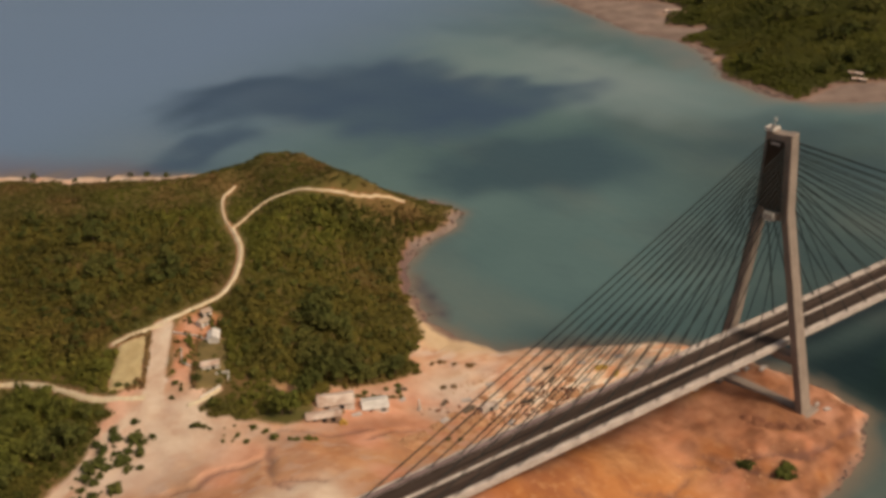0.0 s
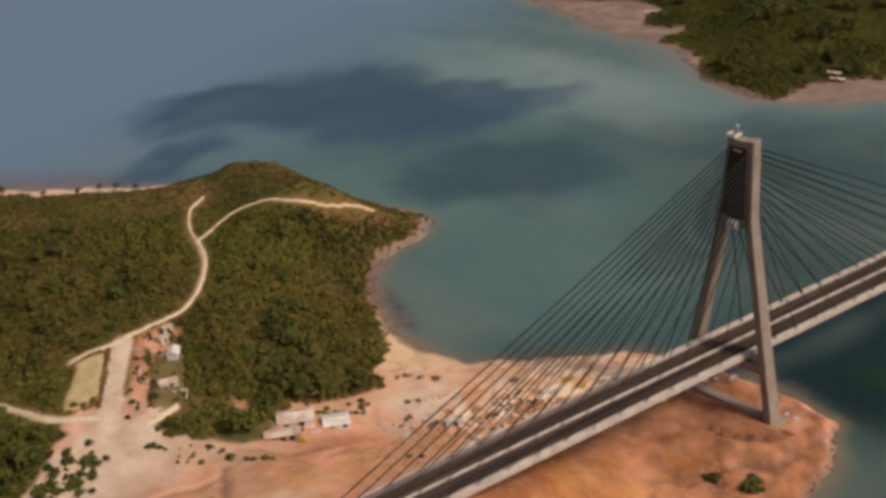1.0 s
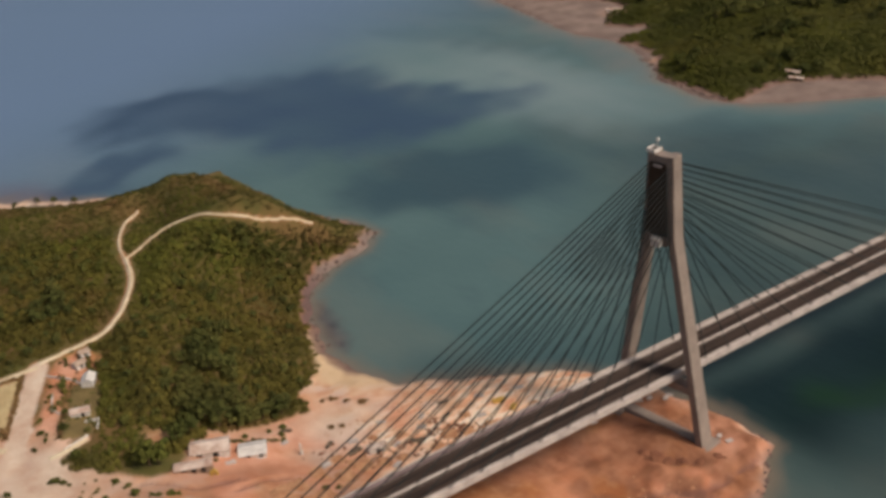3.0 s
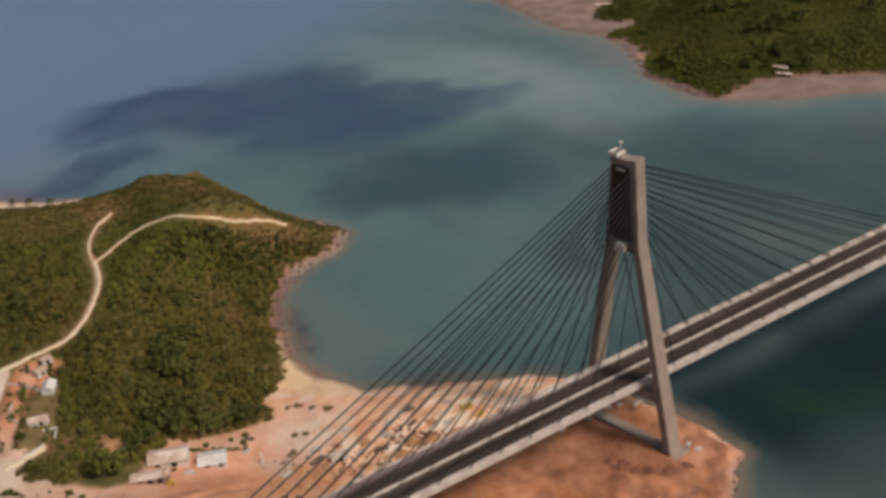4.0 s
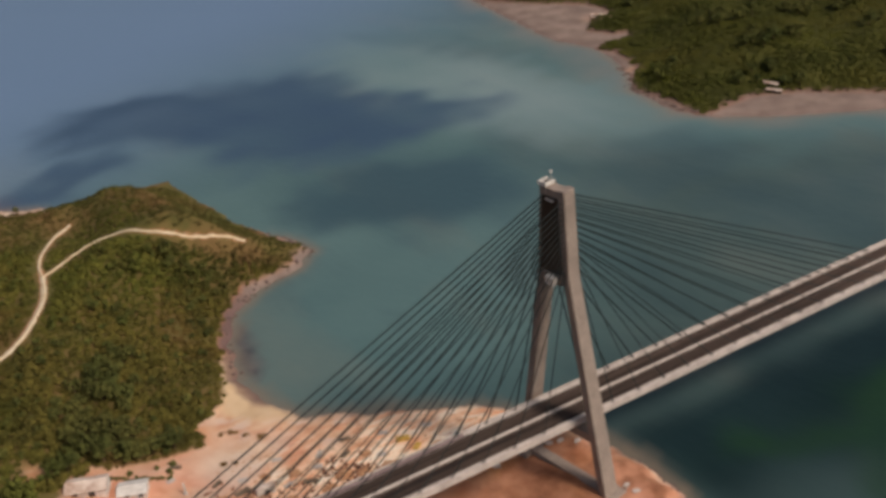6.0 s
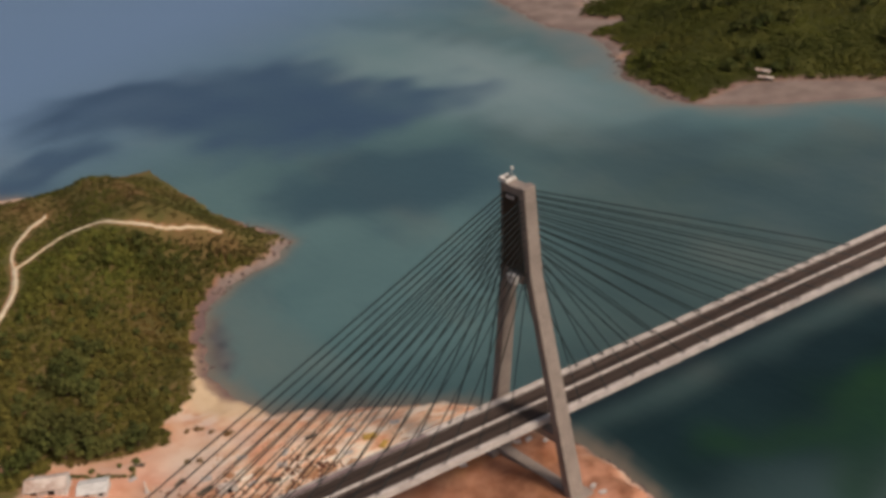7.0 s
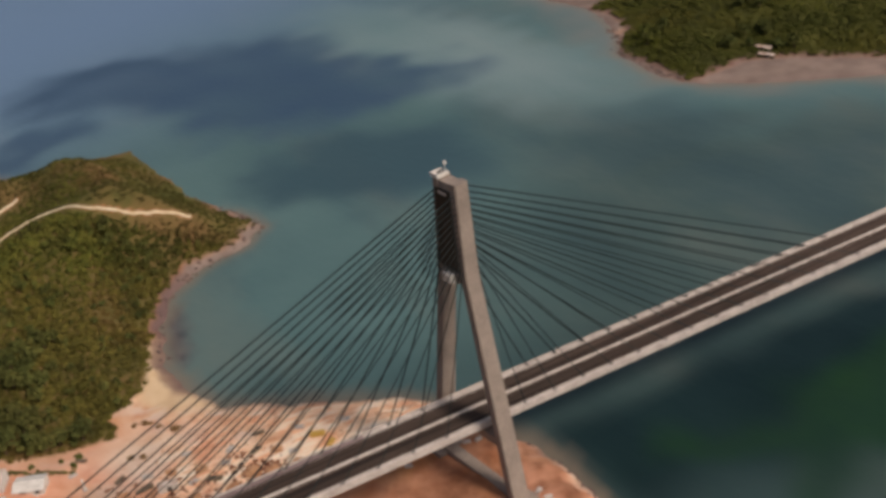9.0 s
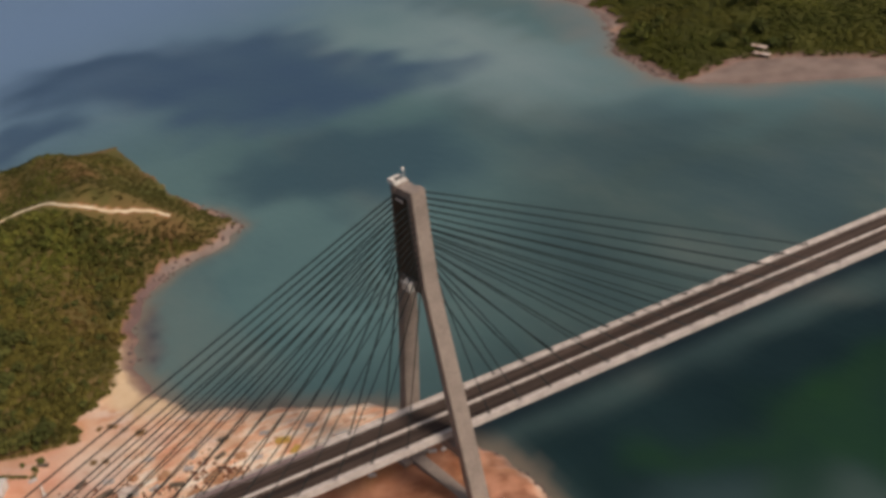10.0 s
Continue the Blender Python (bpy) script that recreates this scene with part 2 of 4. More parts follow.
def box(bm, x0, x1, y0, y1, z0, z1, bevel=0.0):
    got = bmesh.ops.create_cube(bm, size=1, matrix=Matrix.LocRotScale(((x0 + x1) / 2, (y0 + y1) / 2, (z0 + z1) / 2), None, (x1 - x0, y1 - y0, z1 - z0)))
    if bevel:
        edges = {e for v in got["verts"] for e in v.link_edges}
        bmesh.ops.bevel(bm, geom=list(edges), offset=bevel, segments=1, affect="EDGES")
    return bm


def boxes(*rows, bevel=0.0):
    bm = bmesh.new()
    for r in rows:
        box(bm, *r, bevel=bevel)
    return bm


def prism(ring, x0, x1):
    """A cross-section of (y, z) drawn out along x."""
    bm = bmesh.new()
    a = [bm.verts.new((x0, y, z)) for y, z in ring]
    b = [bm.verts.new((x1, y, z)) for y, z in ring]
    bm.faces.new(a[::-1])
    bm.faces.new(b)
    for i in range(len(ring)):
        j = (i + 1) % len(ring)
        bm.faces.new((a[i], a[j], b[j], b[i]))
    bmesh.ops.recalc_face_normals(bm, faces=bm.faces)
    return bm


def loft(sections, bevel=0.0):
    """A solid through horizontal rectangles (z, x0, x1, y0, y1)."""
    bm = bmesh.new()
    rings = [[bm.verts.new(p) for p in ((x0, y0, z), (x1, y0, z), (x1, y1, z), (x0, y1, z))] for z, x0, x1, y0, y1 in sections]
    bm.faces.new(rings[0][::-1])
    bm.faces.new(rings[-1])
    for a, b in zip(rings, rings[1:]):
        for i in range(4):
            j = (i + 1) % 4
            bm.faces.new((a[i], a[j], b[j], b[i]))
    bmesh.ops.recalc_face_normals(bm, faces=bm.faces)
    if bevel:
        bmesh.ops.bevel(bm, geom=[e for e in bm.edges if abs((e.verts[0].co - e.verts[1].co).normalized().z) > 0.5], offset=bevel, segments=2, affect="EDGES")
    return bm


def axis(*pieces):
    """Grid lines: (start, end, step), end to end."""
    out = [np.arange(a, b, s) for a, b, s in pieces]
    return np.append(np.concatenate(out), pieces[-1][1])


def sheet(name, xs, ys, height, material, attributes, keep=None):
    """A grid over xs and ys with its heights and its tones per vertex."""
    gx, gy = np.meshgrid(xs, ys)
    x, y = gx.ravel(), gy.ravel()
    z = height(x, y)
    nx = len(xs)
    i = (np.arange(len(ys) - 1)[:, None] * nx + np.arange(nx - 1)).ravel()
    faces = np.stack([i, i + 1, i + nx + 1, i + nx], 1)
    if keep is not None:
        faces = faces[keep(x, y, z)[faces].any(1)]
        used = np.unique(faces)
        back = np.zeros(len(x), np.int32)
        back[used] = np.arange(len(used))
        faces, x, y, z = back[faces], x[used], y[used], z[used]
    me = mesh_from(name, np.stack([x, y, z], 1), faces, material)
    for key, values in attributes(x, y, z).items():
        me.attributes.new(key, "FLOAT", "POINT").data.foreach_set("value", np.clip(values, 0, 1).astype(np.float32))
    me.polygons.foreach_set("use_smooth", np.ones(len(faces), bool))
    return new(name, me)


# ---------------------------------------------------------------- terrain shape
COAST = [(13, 225), (-4, 212), (-31, 205), (-47, 191), (-60, 167), (-68, 140), (-66, 116), (-58, 97), (-31, 80),
         (-10, 66), (9, 50), (22, 25), (26, 5), (29, -14), (27, -31), (6, -46), (-19, -52), (-70, -62), (-150, -78),
         (-330, -95), (-1000, -160), (-1400, 300), (-1000, 900), (-426, 650), (-205, 486), (-165, 447), (-146, 429), (-125, 415), (-104, 396), (-84, 384),
         (-14, 371), (-6, 306), (-6, 283), (8, 246)]
WOODS = [(10, 226), (-8, 214), (-35, 208), (-52, 191), (-66, 166), (-73, 142), (-78, 128), (-86, 120), (-98, 109), (-95, 102),
         (-99, 96), (-110, 96), (-120, 96), (-132, 97), (-143, 100), (-152, 96), (-155, 87), (-162, 79.5), (-172, 79), (-184, 90), (-193, 100), (-193, 108), (-186, 122), (-199, 138), (-206, 142), (-221, 129),
         (-230, 114), (-239, 103), (-253, 93), (-275, 60), (-330, 40), (-1000, -60), (-1300, 300), (-980, 860), (-420, 612), (-194, 464), (-159, 429),
         (-143, 412), (-124, 402), (-104, 386), (-88, 378), (-20, 364), (-10, 302), (-10, 281), (4, 246)]
ISLE = [(430, 720), (368, 590), (361, 553), (350, 487), (342, 450), (338, 422), (347, 384), (340, 355), (333, 338), (322, 316), (311, 302), (300, 289),
        (297, 263), (294, 240), (298, 225), (305, 215), (321, 199), (342, 183), (390, 150), (440, 108), (520, 40), (700, -20), (1100, 100), (1200, 600), (800, 900)]
ISLE_WOODS = [(440, 710), (382, 592), (371, 564), (387, 530), (424, 484), (426, 448), (398, 441), (371, 419), (379, 402), (392, 387), (384, 381), (360, 382), (345, 377), (350, 361), (335, 322), (309, 298),
              (304, 287), (304, 262), (301, 245), (299, 228), (307, 222), (325, 223), (346, 223), (368, 213), (386, 196), (416, 165), (446, 136), (540, 70), (700, 10), (1060, 110), (1150, 600), (800, 860)]

GULLIES = [[(-225, 64), (-215, 58.5), (-208, 63.5), (-200, 62.5), (-190, 60.5)], [(-186, 66), (-189, 56), (-192, 44), (-194, 38.5), (-191, 34)], [(-193, 40), (-186, 37), (-182, 31)], [(-150, 56), (-137, 60), (-128, 58)],
           [(-48, -14), (-40, -22), (-36, -32), (-30, -40)], [(19, -33), (6, -37.5), (-7, -38), (-18, -34), (-24, -30)], [(-18, -12), (-10, -19), (-4, -27)], [(-90, -20), (-74, -24), (-62, -22)],
           [(-60, -14), (-48, -24), (-30, -27), (-14, -38)], [(-78, -22), (-66, -34), (-52, -40)], [(-108, -12), (-100, -24), (-84, -30)], [(-176, 78), (-160, 66), (-146, 64)]]


def line_distance(x, y, lines):
    best = np.full(np.shape(x), 1e9)
    for way in lines:
        for (ax, ay), (bx, by) in zip(way, way[1:]):
            dx, dy = bx - ax, by - ay
            k = np.clip(((x - ax) * dx + (y - ay) * dy) / (dx * dx + dy * dy), 0, 1)
            best = np.minimum(best, np.hypot(x - ax - k * dx, y - ay - k * dy))
    return best


def inside_distance(x, y, ring):
    """Distance to a closed ring, positive inside it."""
    best = np.full(np.shape(x), 1e9)
    odd = np.zeros(np.shape(x), bool)
    for (ax, ay), (bx, by) in zip(ring, ring[1:] + ring[:1]):
        dx, dy = bx - ax, by - ay
        k = np.clip(((x - ax) * dx + (y - ay) * dy) / (dx * dx + dy * dy), 0, 1)
        best = np.minimum(best, np.hypot(x - ax - k * dx, y - ay - k * dy))
        odd ^= ((ay > y) != (by > y)) & (x < dx * (y - ay) / (dy if dy else 1e-9) + ax)
    return np.where(odd, best, -best)


def ramp(v, a, b):
    k = np.clip((v - a) / (b - a), 0, 1)
    return k * k * (3 - 2 * k)


def waves(x, y, size, seed):
    """Smooth uneven numbers between about -1 and 1."""
    rng = np.random.RandomState(seed)
    total = 0
    for i in range(9):
        a, p = rng.uniform(0, 2 * np.pi, 2)
        k = 2 * np.pi / (size * rng.uniform(0.6, 1.7))
        total = total + np.sin(k * (x * np.cos(a) + y * np.sin(a)) + p)
    return total / 4.2


def soft_min(a, b, r):
    k = np.clip(0.5 + 0.5 * (b - a) / r, 0, 1)
    return b + (a - b) * k - r * k * (1 - k)


def wobble(x, y):
    return x + 1.6 * waves(x, y, 19, 3) + 0.7 * waves(x, y, 7, 4), y + 1.6 * waves(x, y, 19, 5) + 0.7 * waves(x, y, 7, 6)


def land(x, y):
    """Height of the mainland's ground."""
    wx, wy = wobble(x, y)
    shore = inside_distance(wx, wy, COAST)
    wood = inside_distance(wx, wy, WOODS)
    bare = 4 + (30 - 10 * ramp(y, 22, 88)) * ramp(-x, 85, 195) + 2.2 * np.exp(-((x - 4) ** 2 + (y + 12) ** 2) / 900)
    raised = 4 + 27.4 * ramp(-x, 28, 165)
    bare = bare + np.maximum(raised - bare, 0) * np.exp(-((y + 6) / 27) ** 2)
    plateau = 25 - 9 * ramp(-x, 195, 235) * ramp(y, 120, 170)
    for rise, cx, cy, a, b in ((9.8, -44.4, 262.1, 27.0, 61.0), (10.6, -35.5, 309, 23.0, 82.0), (-6.6, -92.4, 301.9, 31.0, 29.7)):
        plateau = plateau + rise * np.exp(-((x - cx) / a) ** 2 - ((y - cy) / b) ** 2)
    top = bare + (plateau - bare) * ramp(wood, -3, 62)
    steep = 0.34 + 0.35 * np.exp(-((x - 15) ** 2 + (y + 15) ** 2) / 2500) + 0.825 * np.exp(-((x + 12) ** 2 + (y - 258) ** 2) / 4200)
    steep = steep - 0.2 * ramp(y, 325, 385)
    bank = np.where(shore > 0, steep * shore, 0.25 * shore)
    rough = ramp(shore, 2, 16) * (0.5 * waves(x, y, 26, 7) + 0.22 * waves(x, y, 9, 8))
    hills = ramp(wood, 8, 60) * 2.2 * waves(x, y, 70, 9)
    carved = 1.3 * np.exp(-(line_distance(wx, wy, GULLIES) / 1.5) ** 2)
    return soft_min(bank, top + hills, 3.0) + rough - carved


def isle(x, y):
    """Height of the ground of the island across the water."""
    wx, wy = wobble(x, y)
    shore = inside_distance(wx, wy, ISLE)
    wood = inside_distance(wx, wy, ISLE_WOODS)
    top = 1.1 + 2.0 * ramp(wood, -0.5, 2.5) + 15 * ramp(wood, 0, 70) + ramp(wood, 10, 60) * 2.5 * waves(x, y, 90, 11)
    return soft_min(0.2 * shore, top, 1.0) + 0.25 * ramp(shore, 2, 20) * waves(x, y, 24, 12)

TRACKS = [  # width, then the way
    (2.4, [(-181, 177), (-171, 177.6), (-160, 181), (-149.4, 185), (-140, 193), (-131, 206), (-125, 218), (-122, 226.5), (-118.2, 243)]),
    (1.1, [(-118.2, 243), (-109.5, 248), (-100.5, 254.5), (-88.5, 263.5), (-79, 263), (-72, 258), (-64, 249), (-53, 242.5), (-39.5, 238.3), (-25, 237.5), (-19, 235)]),
    (1.2, [(-118.2, 243), (-117.2, 253), (-111.5, 270.5), (-100, 297), (-88.5, 306.5)]),
    (8.6, [(-182, 175), (-185, 169), (-192, 155), (-197.6, 144), (-204, 129), (-210, 114)]),
    (2.6, [(-182, 176), (-193, 175.5), (-205, 175)]),
    (3.2, [(-262, 196), (-250, 188), (-239, 176), (-232, 159), (-227, 144), (-219, 134), (-208, 127)]),
    (2.6, [(-197, 111), (-190, 112), (-182, 116)]),
    (5.0, [(-208, 112), (-216, 118), (-228, 112), (-241, 98), (-256, 88), (-290, 60)]),
]
FIELD = [(-202.5, 171.5), (-191.5, 172), (-207.8, 136), (-217.5, 141)]
PLOT = [(-174.5, 153.5), (-165, 149.5), (-172, 131), (-180, 117), (-189.5, 120), (-183, 135)]
ROSY_PATCHES = [[(-190.5, 146), (-183.5, 141), (-192, 127), (-196.5, 132)], [(-182, 161), (-176, 170), (-167, 172), (-163.5, 165), (-173.5, 156.5)]]
RAMPWAY = [(-119, 66), (-99, 87), (-82, 88), (-64, 87), (-88, 70), (-110, 61)]
YARD = [(-180, 170), (-160, 178), (-158, 166), (-170, 146), (-176, 128), (-186, 118), (-196, 118), (-196, 132)]


def track_distance(x, y, wide=True):
    best = np.full(np.shape(x), 1e9)
    for width, way in TRACKS:
        for (ax, ay), (bx, by) in zip(way, way[1:]):
            dx, dy = bx - ax, by - ay
            k = np.clip(((x - ax) * dx + (y - ay) * dy) / (dx * dx + dy * dy), 0, 1)
            best = np.minimum(best, np.hypot(x - ax - k * dx, y - ay - k * dy) - width / 2)
    return best


def mainland_tones(x, y, z):
    wx, wy = wobble(x, y)
    shore, wood = inside_distance(wx, wy, COAST), inside_distance(wx, wy, WOODS)
    track, yard, field = track_distance(x, y), inside_distance(wx, wy, YARD), inside_distance(x, y, FIELD)
    growth = ramp(wood, -0.5, 2.5) * ramp(track, -0.2, 0.7) * ramp(-inside_distance(x, y, PLOT), -1.0, 1.0) * ramp(-field, 0.0, 2.0) * (1 - 0.8 * ramp(yard, -1, 3))
    beach = np.maximum(ramp(-shore, -16, -4), 0.85 * ramp(y, 26, 44) * ramp(x, -118, -70)) * ramp(y, -12, 8)
    beach = np.maximum(beach, 0.3 * ramp(y, 6, 30) * ramp(-x, 85, 115))
    far_side = ramp(y, 330, 350) * ramp(-x, 78, 86)
    growth = np.maximum(growth, ramp(shore, -2.0, 0.0) * ramp(y, 252, 270) * ramp(x, -90, -80))
    beach = np.maximum(beach * ramp(-y, -165, -140), far_side * ramp(-shore, -22, -14))
    dust = np.maximum(1 - ramp(track, -0.6, 0.3), 1.0 * np.exp(-((x + 203) ** 2 + (y - 100) ** 2) / 700))
    dust = np.maximum(dust, 1.0 * ramp(waves(x, y, 11, 33), -0.7, 0.1) * np.exp(-((x + 230) ** 2 + (y - 97) ** 2) / 420))
    dust = np.maximum(dust, (0.7 + 0.3 * waves(x, y, 14, 46)) * far_side * ramp(-shore, -22, -14))
    dust = np.maximum(dust, 0.75 * np.exp(-((x + 98) ** 2 + (y - 84) ** 2) / 260))
    dust = np.maximum(dust, 0.9 * ramp(-x, 165, 185) * ramp(-y, -44, -30))
    mud = 0.75 * ramp(-shore, -8.0, -3.0) * ramp(y, 105, 120) * ramp(-y, -215, -190) * ramp(-x, 20, 40)
    # Gully beds are painted darker, adding shade to the carved creases.
    mud = np.maximum(mud, 0.55 * np.exp(-(line_distance(wx, wy, GULLIES) / 1.0) ** 2))
    wet = ramp(-shore, -7, -2) * ramp(y, 150, 175) * ramp(-y, -340, -310)
    cream = ramp(-shore, -22, -12) * ramp(y, 88, 104) * ramp(-y, -165, -150) * ramp(-x, 52, 60)
    chalk = 0.95 * ramp(y, 27, 40) * ramp(x, -112, -84) * ramp(-y, -92, -74) * ramp(waves(x, y, 22, 36) + 0.6 * waves(x, y, 8, 37), -1.3, 0.0)
    rosy = 1.0 * np.exp(-((x + 110) ** 2 / 1500 + (y - 76) ** 2 / 520)) * ramp(waves(x, y, 26, 38), -0.9, 0.3)
    rosy = np.maximum(rosy, 0.7 * ramp(waves(x, y, 34, 39), 0.0, 0.7) * ramp(-x, 90, 120) * ramp(y, 0, 25))
    rosy = np.maximum(rosy, 0.6 * ramp(x, -75, -45) * ramp(-y, -22, -8) * ramp(waves(x, y, 24, 52), -0.8, 0.4))
    for patch in ROSY_PATCHES:
        rosy = np.maximum(rosy, ramp(inside_distance(wx, wy, patch), -1.5, 1.5))
    ash = 0.5 * ramp(inside_distance(wx, wy, RAMPWAY), -4, 5) * ramp(waves(x, y, 20, 45), -1.4, -0.2)
    ash = np.maximum(ash, 0.85 * np.exp(-((x + 229) ** 2 + (y - 92) ** 2) / 420))
    gravel = line_distance(wx, wy, [way for width, way in TRACKS if width > 8]) - 4.3
    ash = np.maximum(ash, (1 - ramp(gravel, -0.9, 0.9)) * (0.85 + 0.15 * waves(x, y, 9, 47)))
    ash = np.maximum(ash, 0.8 * np.exp(-((x + 208) / 13) ** 2 - ((y - 106) / 17) ** 2))
    umber_and_shade = 0.95 * np.exp(-((x + 12) / 30) ** 2 - ((y + 2) / 18) ** 2) + 0.5 * np.exp(-((x + 140) / 26) ** 2 - ((y - 66) / 7) ** 2)
    umber_and_shade = np.maximum(umber_and_shade, ramp(x, -70, -40) * ramp(-y, -22, -8) * np.clip(0.6 + 0.5 * waves(x, y, 15, 48) + 0.3 * waves(x, y, 5, 49), 0.08, 0.9))
    # The last two patches put the deck's shade into the soil colour.
    for cx, cy, a, b in ((-7, -16, 6, 4), (-3, -20, 3, 4), (-34, 12, 14, 6), (-52, 12, 12, 7)):
        umber_and_shade = np.maximum(umber_and_shade, 0.9 * np.exp(-((x - cx) / a) ** 2 - ((y - cy) / b) ** 2) * (0.8 + 0.3 * waves(x, y, 6, 53)))
    rim = ramp(-shore, -6, -1.5) * ramp(x, 4, 16) * ramp(-y, 0, 14)
    beach = np.maximum(beach, 0.8 * rim)
    growth = growth * (1 - 0.9 * np.exp(-((x + 159) ** 2 + (y - 103) ** 2) / 30))
    back = ramp(y, 252, 270) * ramp(x, -90, -80)
    wet, mud = wet * (1 - back), mud * (1 - back)
    return {"ash": ash, "umber_and_shade": np.clip(umber_and_shade * (1 - rim), 0, 1), "chalk": chalk, "rosy": rosy, "cream": cream, "sand": beach, "dust": dust, "growth": growth, "mud": mud, "wet": np.maximum(wet, 0.7 * ramp(-shore, -4, 0) * (1 - back))}


def isle_tones(x, y, z):
    wx, wy = wobble(x, y)
    wood = inside_distance(wx, wy, ISLE_WOODS)
    scar = np.exp(-((x - 331) ** 2 + (y - 321) ** 2) / 60) + np.exp(-((x - 403) ** 2 + (y - 438) ** 2) / 160)
    # The brown bank at the wood's edge is darkened for its shade too.
    return {"sand": np.full(len(x), 0.5), "dust": np.full(len(x), 0.15), "growth": ramp(wood, -0.5, 3) * (1 - 0.9 * np.clip(scar, 0, 1)), "canopy": ramp(wood, 0, 3) * (1 - 0.9 * np.clip(scar, 0, 1)), "mud": np.maximum(0.4 * ramp(-inside_distance(wx, wy, ISLE), -5, 1), 0.95 * np.exp(-((wood - 0.4) / 2.2) ** 2)),
            "wet": 0.95 * ramp(-wood, -1, 3) * (1 - 0.6 * np.clip(scar, 0, 1))}


def blob(x, y, cx, cy, a, b, turn):
    c, s = math.cos(radians(turn)), math.sin(radians(turn))
    u, v = (x - cx) * c + (y - cy) * s, -(x - cx) * s + (y - cy) * c
    return 1 - np.hypot(u / a, v / b)


BLUE_PATCH = [(-62, 472), (-20, 545), (20, 548), (60, 528), (100, 524), (148, 492), (168, 430), (178, 385), (220, 338), (150, 334), (98, 324), (50, 336), (26, 390), (16, 436), (-14, 446), (-38, 468)]
BLUE_ARM = [(-120, 395), (-60, 452), (-20, 452), (-55, 405), (-95, 378)]
DARK_COVE = [(38, 300), (80, 320), (125, 300), (154, 262), (156, 213), (120, 198), (88, 203), (48, 224), (18, 245), (24, 295)]
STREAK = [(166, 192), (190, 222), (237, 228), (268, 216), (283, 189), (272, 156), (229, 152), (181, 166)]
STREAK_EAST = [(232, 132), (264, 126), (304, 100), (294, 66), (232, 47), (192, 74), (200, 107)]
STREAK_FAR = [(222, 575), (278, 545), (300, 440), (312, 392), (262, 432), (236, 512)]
REEF = [(-48, 180), (-49, 166), (-53, 150), (-59, 134), (-64, 140), (-61, 159), (-54, 175)]
GREEN = [(66, -40), (84, -24), (130, -27), (180, -38), (250, -75), (150, -95), (96, -68)]


def water_tones(x, y, z):
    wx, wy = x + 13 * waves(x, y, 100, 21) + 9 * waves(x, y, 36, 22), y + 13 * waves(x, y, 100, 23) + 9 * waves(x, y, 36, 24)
    dark_blue = ramp(inside_distance(wx, wy, BLUE_PATCH), -26, 26) * (0.86 + 0.14 * waves(x, y, 60, 26))
    dusk = 0.85 * ramp(inside_distance(wx, wy, DARK_COVE), -20, 26)
    dark_blue = np.maximum(dark_blue, 0.8 * ramp(inside_distance(wx, wy, BLUE_ARM), -14, 14))
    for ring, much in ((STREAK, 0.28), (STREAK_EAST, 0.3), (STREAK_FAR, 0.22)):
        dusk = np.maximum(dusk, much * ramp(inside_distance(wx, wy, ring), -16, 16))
    cy = y + 5 * waves(x, y, 60, 25)
    mainland, island = inside_distance(*wobble(x, y), COAST), inside_distance(*wobble(x, y), ISLE)
    shore = -np.maximum(mainland, island)
    return {"dark_blue": dark_blue, "dusk": dusk, "pale": 0.8 * ramp(blob(wx, wy, 228, 375, 210, 92, 100), 0.0, 0.7), "far": ramp(y * 0.8 - x * 0.35, 230, 520),
            "near": ramp(x * 0.75 - y * 0.65, -62, 50) * ramp(-inside_distance(wx, wy, ISLE), 28, 85),
            "flats": 0.6 * (1 - ramp(-inside_distance(wx, wy, ISLE), 0, 34)), "green": ramp(inside_distance(wx, wy, GREEN), -12, 16),
            "mauve": 0.75 * (1 - ramp(-mainland, 2, 46)) * ramp(y, 350, 420) * ramp(-x, 90, 120), "reef": 0.85 * ramp(inside_distance(*wobble(x, y), REEF), -4, 3),
            # Darkest along the bridge, where the deck's shade is painted in.
            "shaded_channel": (0.3 * ramp(-cy - 0.06 * x, -44, -16) + 0.7 * ramp(-cy - 0.06 * x, -18, 0)) * ramp(x, 20, 44) * (0.25 + 0.75 * ramp(cy, -85, -30)),
            "shallow": np.maximum(0.7 * (1 - ramp(shore, 0.0, 9)) * (1 - ramp(y, 245, 268) * ramp(x, -90, -80) * ramp(-x, -60, -40)), 0.7 * (1 - ramp(shore, 0.0, 8)) * np.exp(-((x - 30) ** 2 + (y + 22) ** 2) / 1100))}


# ---------------------------------------------------------------- the setting
tagged(sheet("ground", axis((-1400, -420, 28), (-420, -300, 6), (-300, 40, 1.5)), axis((-180, -80, 5), (-80, 330, 1.5), (330, 480, 2.5), (480, 920, 30)),
             land, M_GROUND, mainland_tones, lambda x, y, z: z > -1.2), "wooded headland with bare orange soil and sandy beach", "ground", kind="structure")
tagged(sheet("ground_island", axis((285, 620, 3), (620, 1240, 30)), axis((-40, 640, 3), (640, 920, 30)),
             isle, M_GROUND, isle_tones, lambda x, y, z: z > -1.2), "low wooded island with pale sandy flats", "ground", kind="structure")
